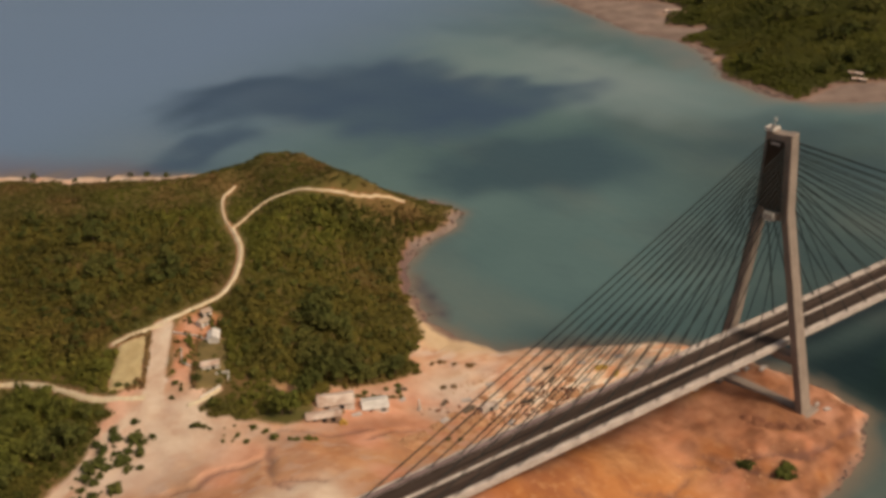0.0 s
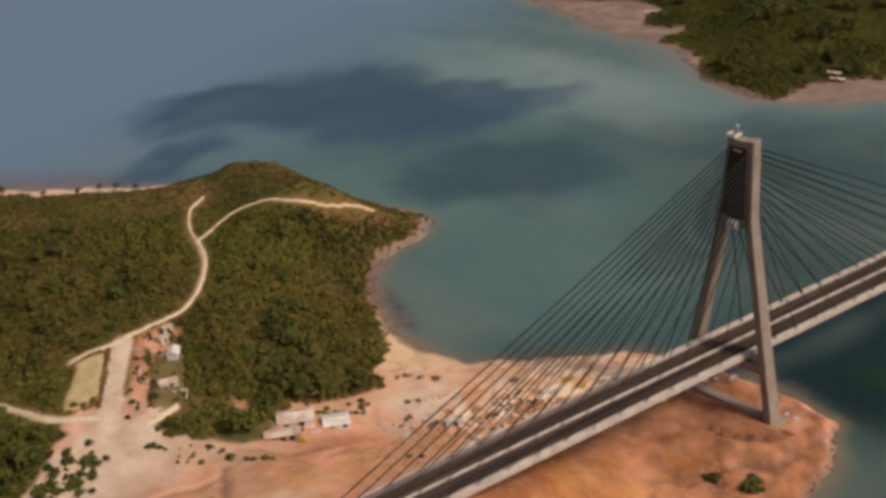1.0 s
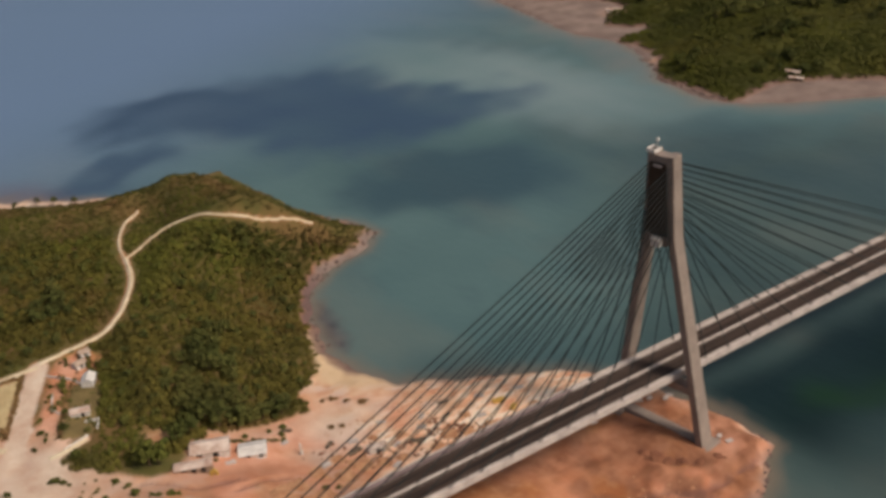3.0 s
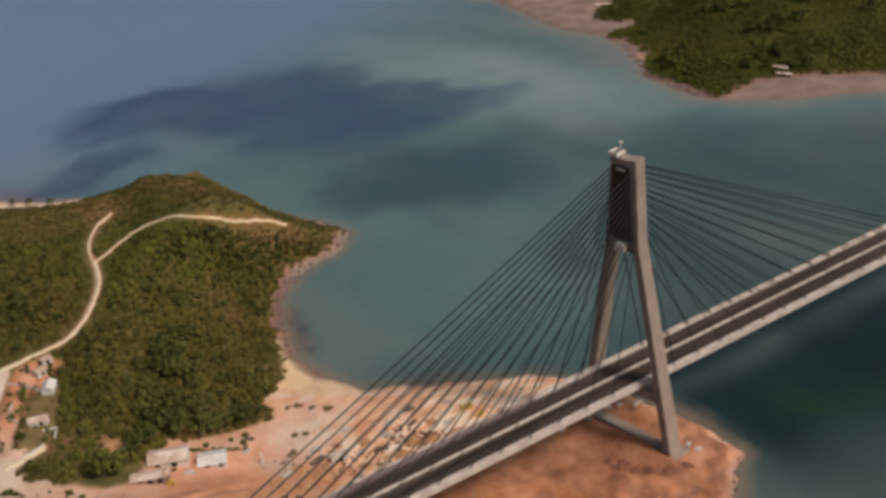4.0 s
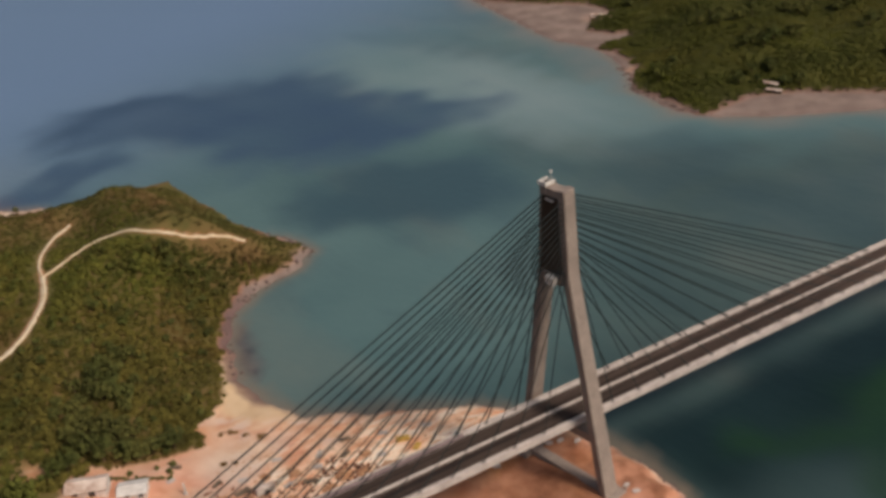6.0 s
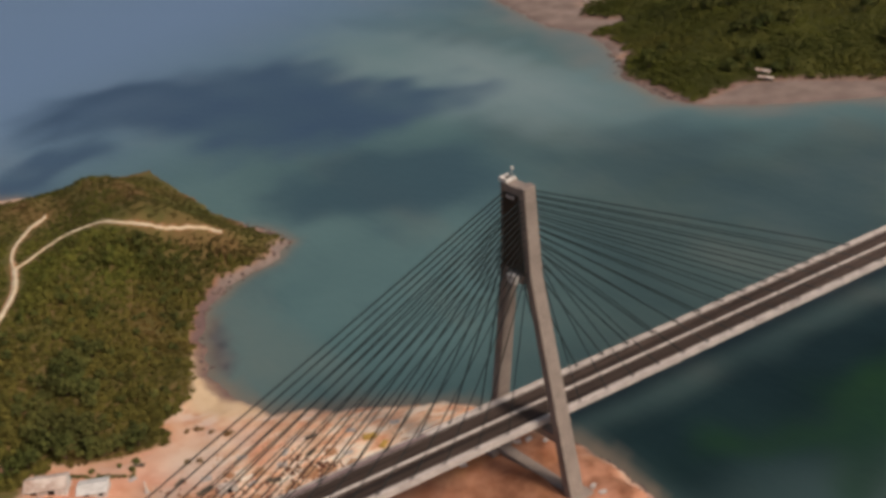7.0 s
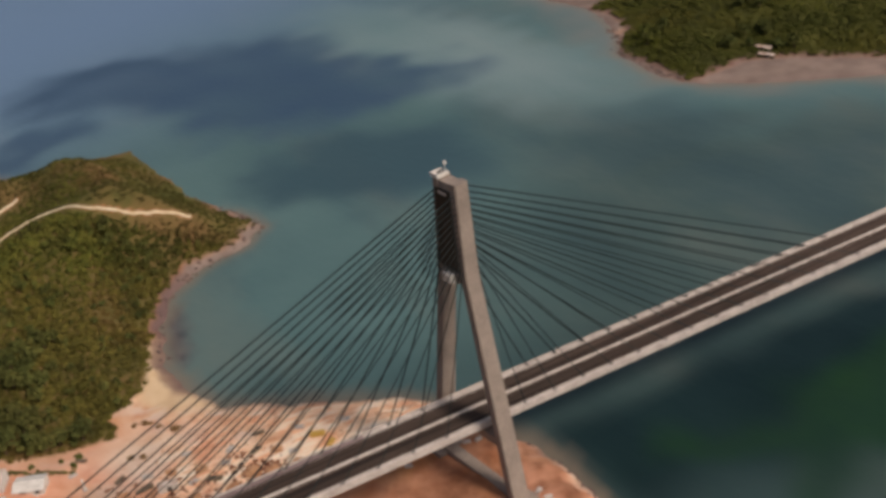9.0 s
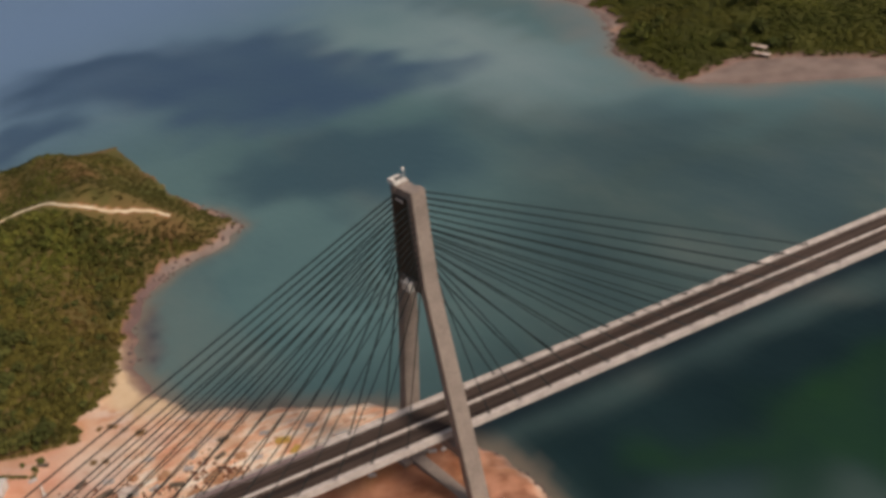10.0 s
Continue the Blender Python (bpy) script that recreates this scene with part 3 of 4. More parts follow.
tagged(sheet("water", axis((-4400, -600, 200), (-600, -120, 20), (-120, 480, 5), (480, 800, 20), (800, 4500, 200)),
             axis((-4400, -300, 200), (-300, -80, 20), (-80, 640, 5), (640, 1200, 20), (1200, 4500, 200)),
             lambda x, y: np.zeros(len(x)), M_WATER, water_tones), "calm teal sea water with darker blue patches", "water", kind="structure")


def draped(name, way, width, material):
    """A track laid along a way, on the ground."""
    pts = [Vector((*p, 0)) for p in way]
    fine = []
    for i in range(len(pts) - 1):
        a, b, c, d = pts[max(i - 1, 0)], pts[i], pts[i + 1], pts[min(i + 2, len(pts) - 1)]
        n = max(2, int((c - b).length / 1.5))
        for k in range(n):
            t = k / n
            fine.append(0.5 * (2 * b + (c - a) * t + (2 * a - 5 * b + 4 * c - d) * t * t + (3 * b - a - 3 * c + d) * t ** 3))
    fine.append(pts[-1])
    verts, faces = [], []
    for i, p in enumerate(fine):
        side = (fine[min(i + 1, len(fine) - 1)] - fine[max(i - 1, 0)]).normalized().cross(Vector((0, 0, 1)))
        w = width / 2 * (1 + 0.16 * float(waves(np.array(p.x), np.array(p.y), 9, 31)))
        for k in (-1, -0.5, 0, 0.5, 1):
            q = p + side * w * k
            verts.append((q.x, q.y, float(land(np.array([q.x]), np.array([q.y]))[0]) + (0.5 if abs(k) < 1 else 0.0)))
        if i:
            for k in range(4):
                a = (i - 1) * 5 + k
                faces.append((a, a + 1, a + 6, a + 5))
    return new(name, mesh_from(name, verts, faces, material))


for width, way in TRACKS:
    if width < 4:
        tagged(draped("dirt_road", way, width, M_TRACK), "pale unpaved dirt road through the scrub", "road", kind="structure")


# ---------------------------------------------------------------- the bridge
DECK = 32.4
STAND = pose(1.0, 1.1, 0, 0, 0, -1.65)
bridge = thing("cable_stayed_bridge", STAND, "concrete cable-stayed road bridge over the strait", "bridge")
X0, X1 = -420, 530
part("girder", prism([(-9.18, DECK - 0.35), (9.18, DECK - 0.35), (9.18, DECK - 1.9), (6.0, DECK - 3.2), (-6.0, DECK - 3.2), (-9.18, DECK - 1.9)], X0, X1), M_GIRDER, bridge, "grey concrete box girder")
for s in (-1, 1):
    part("carriageway", boxes((X0, X1, *sorted((s * 0.42, s * 7.4)), DECK - 0.346, DECK)), M_ASPHALT, bridge, "dark asphalt carriageway")
    for y in (1.0, 6.8):
        part("edge_line", boxes((X0, X1, *sorted((s * (y - 0.09), s * (y + 0.09))), DECK, DECK + 0.012)), M_LINE, bridge, "worn pale edge line")
    for a, b, stuff in (((X0, X1, M_PALE),) if s < 0 else ((X0, -37, M_MAUVE), (-37, X1, M_PALE))):
        part("sidewalk", prism([(s * y, z) for y, z in ((7.4, DECK - 0.34), (7.4, DECK + 0.32), (7.6, DECK + 0.32), (7.65, DECK + 0.2), (9.2, DECK + 0.2), (9.2, DECK - 0.34))], a, b), stuff, bridge,
             "pale concrete walkway strip" if stuff is M_PALE else "mauve-grey walkway strip")
    part("parapet", prism([(s * y, z) for y, z in ((9.2, DECK - 1.7), (9.2, DECK + 0.9), (9.3, DECK + 0.96), (9.5, DECK + 0.9), (9.5, DECK - 1.7))], X0, X1), M_PALE, bridge, "pale concrete parapet")
part("median", prism([(-0.42, DECK - 0.34), (-0.38, DECK + 0.25), (-0.2, DECK + 0.75), (0.2, DECK + 0.75), (0.38, DECK + 0.25), (0.42, DECK - 0.34)], X0, X1), M_PALE, bridge, "pale concrete median barrier")

SKEW = STAND.inverted() @ pose(0.64, 1.93, 0, 0, 0, 7.7)
TOP, NOTCH, FOOT = 117.3, 87.0, 4.5


def half_width(z, s=-1):
    """From the pylon's middle to a leg's outer face: nearly upright above the notch, splayed below, wider on the south side."""
    return 5.2 + (TOP - max(z, NOTCH)) * 0.055 + max(0.0, NOTCH - z) * (0.197 if s < 0 else 0.148)


pylon = part("pylon", boxes((0.7, 1.9, -4.6, 4.6, NOTCH - 1, TOP - 3.2)), M_CONCRETE, bridge, "tall grey concrete pylon shaped like a narrow A")
pylon.matrix_local = SKEW
for s in (-1, 1):
    rows = []
    for z in (FOOT - 4, 34, 60, NOTCH, TOP):
        h, w = half_width(z, s), 2.5 + (TOP - z) * 0.007
        rows.append((z, -w, w, *sorted((s * h, s * (h - 2.8 - (TOP - z) * 0.004)))))
    part("leg", loft(rows, 0.25), M_CONCRETE, pylon)
    h = half_width(FOOT, s)
    part("footing", boxes((-5.5, 5.5, *sorted((s * (h + 2.2), s * (h - 5.5))), FOOT - 6, FOOT + 1.4), bevel=0.2), M_CONCRETE, pylon, "tan concrete footing block")
part("crossbeam", boxes((-3.1, 2.7, -half_width(NOTCH) + 2.8, half_width(NOTCH) - 2.8, NOTCH - 3.4, NOTCH), bevel=0.15), M_CONCRETE, pylon)
# White paint stands in for the sunlight on this ledge.
part("ledge", boxes((-5.0, -2.9, -2.2, 1.8, NOTCH - 3.4, NOTCH - 0.4), bevel=0.15), M_WHITE, pylon, "ledge block below the panel, whitened as if sunlit")
part("crossbeam", boxes((-2.3, 2.3, -half_width(28) + 3, half_width(28, 1) - 3, 25.6, 28.9), bevel=0.15), M_CONCRETE, pylon)
part("tie_beam", boxes((-2.2, 2.2, -half_width(FOOT) + 3, half_width(FOOT, 1) - 3, FOOT - 4, FOOT + 2.2), bevel=0.15), M_CONCRETE, pylon, "tan concrete tie beam at the foot")
part("cap", boxes((-2.2, 2.2, -2.6, 2.6, TOP - 3.2, TOP - 0.5), bevel=0.1), M_CONCRETE, pylon)
tray = part("roof_tray", boxes((-2.9, 1.4, 2.1, 5.6, TOP, TOP + 0.35), bevel=0.05), M_WHITE, pylon, "white walled platform on the pylon's top")
for row in ((-2.9, -2.5, 2.1, 5.6), (-2.5, 1.4, 5.2, 5.6), (-2.5, 1.4, 2.1, 2.4)):
    part("rim", boxes((*row, TOP + 0.35, TOP + 1.3), bevel=0.04), M_WHITE, tray)
part("roof_box", boxes((-0.9, 0.9, 2.9, 4.7, TOP + 0.35, TOP + 1.2), bevel=0.1), M_ANCHOR, pylon, "grey box on the pylon's top")
# Added dark panel: the recess's shade is put into its colour.
part("anchorage_panel", loft([(z, -2.62 - (TOP - z) * 0.007, -1.2, -(half_width(z) - 2.9), half_width(z) - 1.3) for z in (NOTCH + 0.6, TOP - 3.0)]), M_RECESS_SHADE, pylon, "dark brown panel painting the shaded recess between the legs")
part("lintel", boxes((-3.0, -2.2, -0.9, 2.6, TOP - 4.6, TOP - 3.8), bevel=0.1), M_PALE, pylon, "pale bar across the recess")
mast = bmesh.new()
bmesh.ops.create_cone(mast, segments=8, radius1=0.16, radius2=0.1, depth=3.6, cap_ends=True, matrix=pose(1.9, 4.4, TOP + 1.8))
box(mast, 1.5, 2.3, 4.0, 4.8, TOP + 2.6, TOP + 3.6, bevel=0.1)
part("mast", mast, M_WHITE, pylon, "thin white mast with a small lamp box")

unit = bmesh.new()
bmesh.ops.create_cone(unit, segments=8, radius1=1, radius2=1, depth=1, cap_ends=True, matrix=pose(0, 0, 0.5))
cable_mesh = bpy.data.meshes.new("stay_cable")
unit.to_mesh(cable_mesh)
unit.free()
cable_mesh.materials.append(M_CABLE)
anchor_bm = boxes((-0.6, 0.6, -0.45, 0.45, 0, 0.4), (-0.3, 0.3, -0.3, 0.3, 0.4, 1.0), bevel=0.08)
anchor_mesh = bpy.data.meshes.new("cable_anchor")
anchor_bm.to_mesh(anchor_mesh)
anchor_bm.free()
anchor_mesh.materials.append(M_ANCHOR)
for s, thick in ((-1, 0.17), (1, 0.24)):
    for way, reach in ((-1, 176), (1, 170)):
        for i in range(14):
            z = NOTCH + 1.8 + (TOP - 5.5 - NOTCH) * i / 13
            top = SKEW @ Vector((way * 2.5, s * (half_width(z, s) - 1.3), z))
            foot = Vector((way * (15 + (reach - 15) * i / 13), s * 8.5, DECK + 0.2))
            line = foot - top
            m = Matrix.Translation(top) @ line.to_track_quat("Z", "X").to_matrix().to_4x4() @ Matrix.Diagonal((thick, thick, line.length, 1))
            shared("stay_cable", cable_mesh, bridge, m)
            shared("cable_anchor", anchor_mesh, bridge, Matrix.Translation(foot))


# ---------------------------------------------------------------- woods
def tuft_crown(rng, tufts, size, lobes):
    """Leaf tufts on an uneven, lobed crown one metre in radius."""
    centres = np.concatenate([rng.uniform(-0.55, 0.55, (lobes, 2)), rng.uniform(0.1, 0.6, (lobes, 1))], 1)
    radii = rng.uniform(0.35, 0.65, lobes)
    verts = []
    for i in range(tufts):
        k = i % lobes
        d = rng.normal(size=3)
        d[2] = abs(d[2]) * 0.9 - 0.15
        d /= np.linalg.norm(d)
        p = centres[k] + d * radii[k] * rng.uniform(0.75, 1.08)
        nrm = d + np.array((0, 0, 1.3)) + rng.normal(size=3) * 0.3
        nrm /= np.linalg.norm(nrm)
        u = np.cross(nrm, rng.normal(size=3))
        u /= np.linalg.norm(u)
        v = np.cross(nrm, u)
        a, b = size * rng.uniform(0.6, 1.3, 2)
        verts += [p - u * a, p - v * b + nrm * 0.05, p + u * a * 0.8, p + v * b - nrm * 0.06]
    return np.array(verts)


def thicket(name, spots, sizes, heights, material, tufts, size, seed):
    """Many bushes in one mesh, each a turned and scaled crown of tufts."""
    rng = np.random.RandomState(seed)
    kinds = [tuft_crown(rng, tufts, size, rng.randint(4, 8)) for _ in range(9)]
    out = []
    for (x, y, z), r, h in zip(spots, sizes, heights):
        c = kinds[rng.randint(9)]
        a = rng.uniform(0, 2 * np.pi)
        ca, sa = math.cos(a), math.sin(a)
        out.append(np.stack([x + r * (c[:, 0] * ca - c[:, 1] * sa), y + r * (c[:, 0] * sa + c[:, 1] * ca), z + h * c[:, 2]], 1))
    verts = np.concatenate(out)
    return new(name, mesh_from(name, verts, np.arange(len(verts)).reshape(-1, 4), material))


def scatter(x0, x1, y0, y1, step, seed):
    rng = np.random.RandomState(seed)
    gx, gy = np.meshgrid(np.arange(x0, x1, step), np.arange(y0, y1, step))
    return gx.ravel() + rng.uniform(-0.5, 0.5, gx.size) * step, gy.ravel() + rng.uniform(-0.5, 0.5, gx.size) * step, rng


def scrub(name, label, x0, x1, y0, y1, step, ring, height, seed, material, tall, clear, tufts):
    x, y, rng = scatter(x0, x1, y0, y1, step, seed)
    wood = inside_distance(*wobble(x, y), ring)
    ok = (wood > 0.6) & clear(x, y)
    x, y, wood = x[ok], y[ok], wood[ok]
    full = tall(x, y) * rng.uniform(0.6, 1.35, len(x))
    r = step * 0.72 * (0.7 + 0.5 * full) * rng.uniform(0.7, 1.4, len(x))
    h = (0.8 + 2.2 * full) * (0.45 + 0.55 * ramp(wood, 0, 8))
    z = height(x, y) - 0.25 * h
    return tagged(thicket(name, np.stack([x, y, z], 1), r, h * 1.2, material, tufts, 0.30, seed), label, "scrub", kind="stuff")


def mainland_clear(x, y):
    rng = np.random.RandomState(5)
    yard = inside_distance(*wobble(x, y), YARD)
    return (track_distance(x, y) > 2.4) & (inside_distance(x, y, FIELD) < -1.2) & (inside_distance(x, y, PLOT) < -0.8) & (np.hypot(x + 159, y - 103) > 5.5) & ((yard < -0.5) | (rng.uniform(size=len(x)) < 0.12))


def mainland_tall(x, y):
    low = ramp(y + 0.6 * x, 198, 222)
    lawn = np.exp(-((x + 178) / 14) ** 2 - ((y - 97) / 14) ** 2)
    return np.clip((0.7 + 0.5 * waves(x, y, 40, 14)) * (1 - 0.85 * low) * (1 - 0.6 * lawn) * (0.25 + 0.75 * ramp(track_distance(x, y), 3, 10)), 0.02, 2)


scrub("scrub", "dense olive-green scrub covering the headland", -300, 12, 92, 450, 2.5, WOODS, land, 41, M_LEAF, mainland_tall, lambda x, y: mainland_clear(x, y) & (y + 0.6 * x < 206), 38)
scrub("scrub", "low brown-olive scrub on the hilltop", -300, 12, 92, 450, 2.5, WOODS, land, 43, M_HILL, mainland_tall, lambda x, y: mainland_clear(x, y) & (y + 0.6 * x >= 206) & (track_distance(x, y) > 2.8 + 1.2 * waves(x, y, 12, 51)), 34)
scrub("scrub", "dense olive-green scrub covering the island", 292, 600, 20, 640, 3.8, ISLE_WOODS, isle, 42, M_ISLE, lambda x, y: np.clip((0.4 + 0.35 * waves(x, y, 55, 15)) * (1 - 0.85 * np.exp(-((x - 475) ** 2 + (y - 220) ** 2) / 3000)), 0.05, 2), lambda x, y: x > 0, 40)


# taller crowns standing singly in the scrub
x, y, rng = scatter(-300, 8, 98, 420, 7.0, 44)
wood = inside_distance(*wobble(x, y), WOODS)
ok = (wood > 2.0) & mainland_clear(x, y) & (track_distance(x, y) > 6) & (y + 0.6 * x < 204) & (rng.uniform(size=len(x)) < 0.62 + 0.3 * waves(x, y, 60, 50))
x, y = x[ok], y[ok]
r = rng.uniform(1.1, 2.4, len(x))
tagged(thicket("tree_crowns", np.stack([x, y, land(x, y) + 0.8], 1), r, r * rng.uniform(1.1, 1.9, len(x)), M_TREE, 46, 0.3, 45), "scattered dark green small trees among the scrub", "trees", kind="stuff")


# ---------------------------------------------------------------- single trees and bushes
def ground_at(x, y, shape=land):
    return float(shape(np.array([float(x)]), np.array([float(y)]))[0])


def limb(bm, a, b, r0, r1, segments=6):
    """A tapered limb from a to b."""
    line = Vector(b) - Vector(a)
    m = Matrix.Translation((Vector(a) + Vector(b)) / 2) @ line.to_track_quat("Z", "X").to_matrix().to_4x4()
    bmesh.ops.create_cone(bm, segments=segments, radius1=r0, radius2=r1, depth=line.length, cap_ends=False, matrix=m)


def build_tree(seed, height, radius):
    """A broadleaf tree: a tapered trunk with limbs, and a crown of leaf tufts."""
    rng = np.random.RandomState(seed)
    tree = thing("tree", pose(0, 0, -100), "dark green broadleaf tree standing above the scrub", "tree", "trees of the headland")
    bm = bmesh.new()
    fork = (rng.uniform(-0.3, 0.3), rng.uniform(-0.3, 0.3), height * 0.5)
    limb(bm, (0, 0, -0.6), fork, 0.26, 0.17)
    for i in range(5):
        a = i * 1.26 + rng.uniform(-0.3, 0.3)
        limb(bm, fork, (math.cos(a) * radius * 0.55, math.sin(a) * radius * 0.55, height * rng.uniform(0.66, 0.85)), 0.12, 0.04, 5)
    part("trunk", bm, M_BARK, tree, "brown bark trunk with limbs")
    c = tuft_crown(rng, 150, 0.2, 9) * (radius * 1.15, radius * 1.15, height * 0.62) + (0, 0, height * 0.42)
    shared("crown", mesh_from("crown", c, np.arange(len(c)).reshape(-1, 4), M_TREE), tree)
    return tree


def build_bush(seed, radius, height, dry=False):
    """A low bush: short stems and a crown of tufts."""
    rng = np.random.RandomState(seed)
    bush = thing("bush", pose(0, 0, -100), "small dry brown bush on the sand" if dry else "low dark green bush on the bare ground", "bush", "dry bushes on the sand" if dry else "bushes on the bare ground")
    bm = bmesh.new()
    for i in range(5):
        a = i * 1.26
        limb(bm, (0, 0, -0.4), (math.cos(a) * radius * 0.5, math.sin(a) * radius * 0.5, height * 0.5), 0.07, 0.03, 5)
    part("stem", bm, M_BARK, bush)
    c = tuft_crown(rng, 80, 0.26, 6) * (radius, radius, height)
    shared("leaves", mesh_from("leaves", c, np.arange(len(c)).reshape(-1, 4), M_DRYLEAF if dry else M_TREE), bush)
    return bush


def plant(models, spots, rng, shape=land, low=0.8, high=1.2):
    for i, (x, y) in enumerate(spots):
        kind = models[rng.randint(len(models))]
        copy_thing(kind, pose(x, y, ground_at(x, y, shape) - 0.1, 0, 0, rng.uniform(0, 360)) @ Matrix.Scale(rng.uniform(low, high), 4))


def retire(models):
    for model in models:
        for o in (*model.children_recursive, model):
            bpy.data.objects.remove(o)


TREES = [build_tree(70 + i, h, r) for i, (h, r) in enumerate(((7.5, 3.0), (8.5, 3.4), (6.2, 2.6), (9.5, 3.2), (7.0, 3.8)))]
BUSHES = [build_bush(90 + i, r, h) for i, (r, h) in enumerate(((1.3, 1.5), (1.8, 1.7), (1.0, 1.1)))]
DRY_BUSHES = [build_bush(95 + i, r, h, True) for i, (r, h) in enumerate(((1.4, 1.2), (1.1, 1.0)))]
x, y, rng = scatter(-290, 6, 100, 420, 6.0, 61)
wood = inside_distance(*wobble(x, y), WOODS)
taste = waves(x, y, 55, 62) + 0.5 * waves(x, y, 18, 63) - 2.2 * ramp(y + 0.6 * x, 195, 215) + 0.7 * np.exp(-((x + 120) ** 2 + (y - 118) ** 2) / 900) + 0.5 * np.exp(-((x + 190) ** 2 + (y - 265) ** 2) / 1500) + 1.1 * np.exp(-((x + 252) / 26) ** 2 - ((y - 128) / 34) ** 2)
order = np.argsort(-np.where((wood > 2.5) & mainland_clear(x, y) & (track_distance(x, y) > 6), taste, -9))[:175]
plant(TREES, list(zip(x[order], y[order])), rng, land, 0.6, 1.05)
x, y, rng = scatter(306, 560, 120, 480, 11.0, 64)
wood = inside_distance(*wobble(x, y), ISLE_WOODS)
taste = waves(x, y, 70, 65) + 0.5 * waves(x, y, 25, 66)
order = np.argsort(-np.where(wood > 3, taste, -9))[:70]
plant(TREES, list(zip(x[order], y[order])), rng, isle, 0.9, 1.3)
# tall trees at the wood's south end, by the sheds
plant(TREES, [(-139, 107), (-133, 109), (-143, 110), (-128, 110), (-150, 104), (-122, 111), (-136, 101), (-128, 101), (-145, 104), (-118, 101), (-110, 101), (-154.5, 98), (-149, 100), (-166, 85.5), (-169, 86.5)], rng, land, 0.9, 1.25)
plant(TREES, [(367, 242), (378, 234), (373, 219), (350, 238), (361, 231), (380, 239)], rng, isle, 0.9, 1.2)
plant(BUSHES, [(-217.6, 114.5), (-225.8, 106.8), (-219.4, 106.6), (-225.5, 98.8), (-222, 93.2), (-229, 95), (-235, 82), (-225, 85.4), (-234.6, 93), (-241.7, 87.3), (-215, 101), (-223.5, 101),
               (-190, 81.1), (-188.6, 75.6), (-197.3, 94.2), (-199.6, 120.4), (-214, 141), (-211, 139), (-208, 139), (-186, 141), (-178, 156), (-184, 151), (-172, 168), (-166, 170), (-163, 168),
               (-117, 44), (-121.5, 45), (-145, 93), (-120, 92), (-114, 93), (-147, 80), (-130, 92), (-117, 88)], rng, land, 0.8, 1.4)
plant(BUSHES, [(-182.2, 83.3), (-180, 78), (-179.4, 71.4), (-175.8, 66), (-173.8, 64.6), (-170, 63), (-168, 61.8), (-200.7, 98), (-199.5, 96.5), (-194.9, 129.2), (-193.5, 126.8), (-194.7, 123.7)], rng, land, 0.8, 1.25)
plant(DRY_BUSHES, [(-91, 101.5), (-87.3, 101.4), (-85.5, 100.5), (-83.2, 95.6), (-79.3, 91.3), (-77.8, 90.2), (-98, 83), (-94, 81), (-209, 137), (-206.5, 139.5), (-206, 141.5), (-211.5, 136.5)], rng, land, 0.9, 1.5)
plant(BUSHES, [(-217, 114), (-221, 103), (-227, 108), (-231, 92), (-236, 98), (-241, 88), (-228, 94), (-244, 80), (-237, 79), (-222, 95), (-226, 113), (-233, 103), (-229, 88), (-246, 86), (-240, 96), (-219, 100), (-234, 108), (-250, 80), (-243, 91), (-225, 98), (-247, 74)], rng, land, 1.4, 2.3)
plant(BUSHES, [(-182, 158), (-176, 150), (-179, 144), (-174, 139), (-183, 137), (-177, 126), (-172, 132), (-169, 152), (-173, 156), (-165, 160), (-187, 127), (-190, 121), (-180, 120)], rng, land, 0.7, 1.5)
plant(BUSHES, [(-38, -25), (-38, -28.5), (-37, -27), (-30, -40), (-28.5, -37.5), (-27, -36), (-29, -42), (-26.5, -39), (-31.5, -38)], rng, land, 1.0, 1.9)
shrubs = np.random.RandomState(77)
for cx, cy, a, b, turn, count, low, high in ((-232, 97, 19, 9, 42, 42, 0.35, 0.95), (-178, 145, 24, 7, 68, 26, 0.35, 0.9), (-186, 84, 12, 7, 0, 12, 0.35, 0.7)):
    u, v = shrubs.normal(size=(2, count)) * 0.55
    c, s = math.cos(radians(turn)), math.sin(radians(turn))
    plant(BUSHES, [(cx + a * p * c - b * q * s, cy + a * p * s + b * q * c) for p, q in zip(u, v)], shrubs, land, low, high)
plant(TREES, [(-133, 405), (-131, 407), (-119.5, 401), (-101.5, 386), (-112, 393), (-150, 417), (-170, 438), (-175, 441)], rng, land, 0.45, 0.7)
retire(TREES + BUSHES + DRY_BUSHES)


def hedge(ways, label, seed, height, material):
    """A low hedge along a few corners: a row of small crowns in one mesh."""
    rng = np.random.RandomState(seed)
    spots = []
    for (ax, ay), (bx, by) in zip(ways, ways[1:]):
        n = max(2, int(math.hypot(bx - ax, by - ay) / 0.9))
        for k in range(n):
            px, py = ax + (bx - ax) * k / n + rng.normal() * 0.3, ay + (by - ay) * k / n + rng.normal() * 0.3
            spots.append((px, py, ground_at(px, py) - 0.2))
    sizes = rng.uniform(0.8, 1.4, len(spots))
    return tagged(thicket("hedge", spots, sizes, sizes * height, material, 26, 0.34, seed), label, "hedge")


hedge([(-188.8, 174), (-198.2, 152.5), (-206.8, 134)], "dry brown hedge between the field and the gravel road", 201, 1.1, M_DRYLEAF)
hedge([(-204, 172.8), (-197, 173.6), (-191, 174)], "dry brown hedge along the field's edge", 202, 1.0, M_DRYLEAF)
hedge([(-139, 92), (-129.5, 87.6), (-117, 83.4)], "dark hedge behind the work sheds", 203, 1.2, M_TREE)
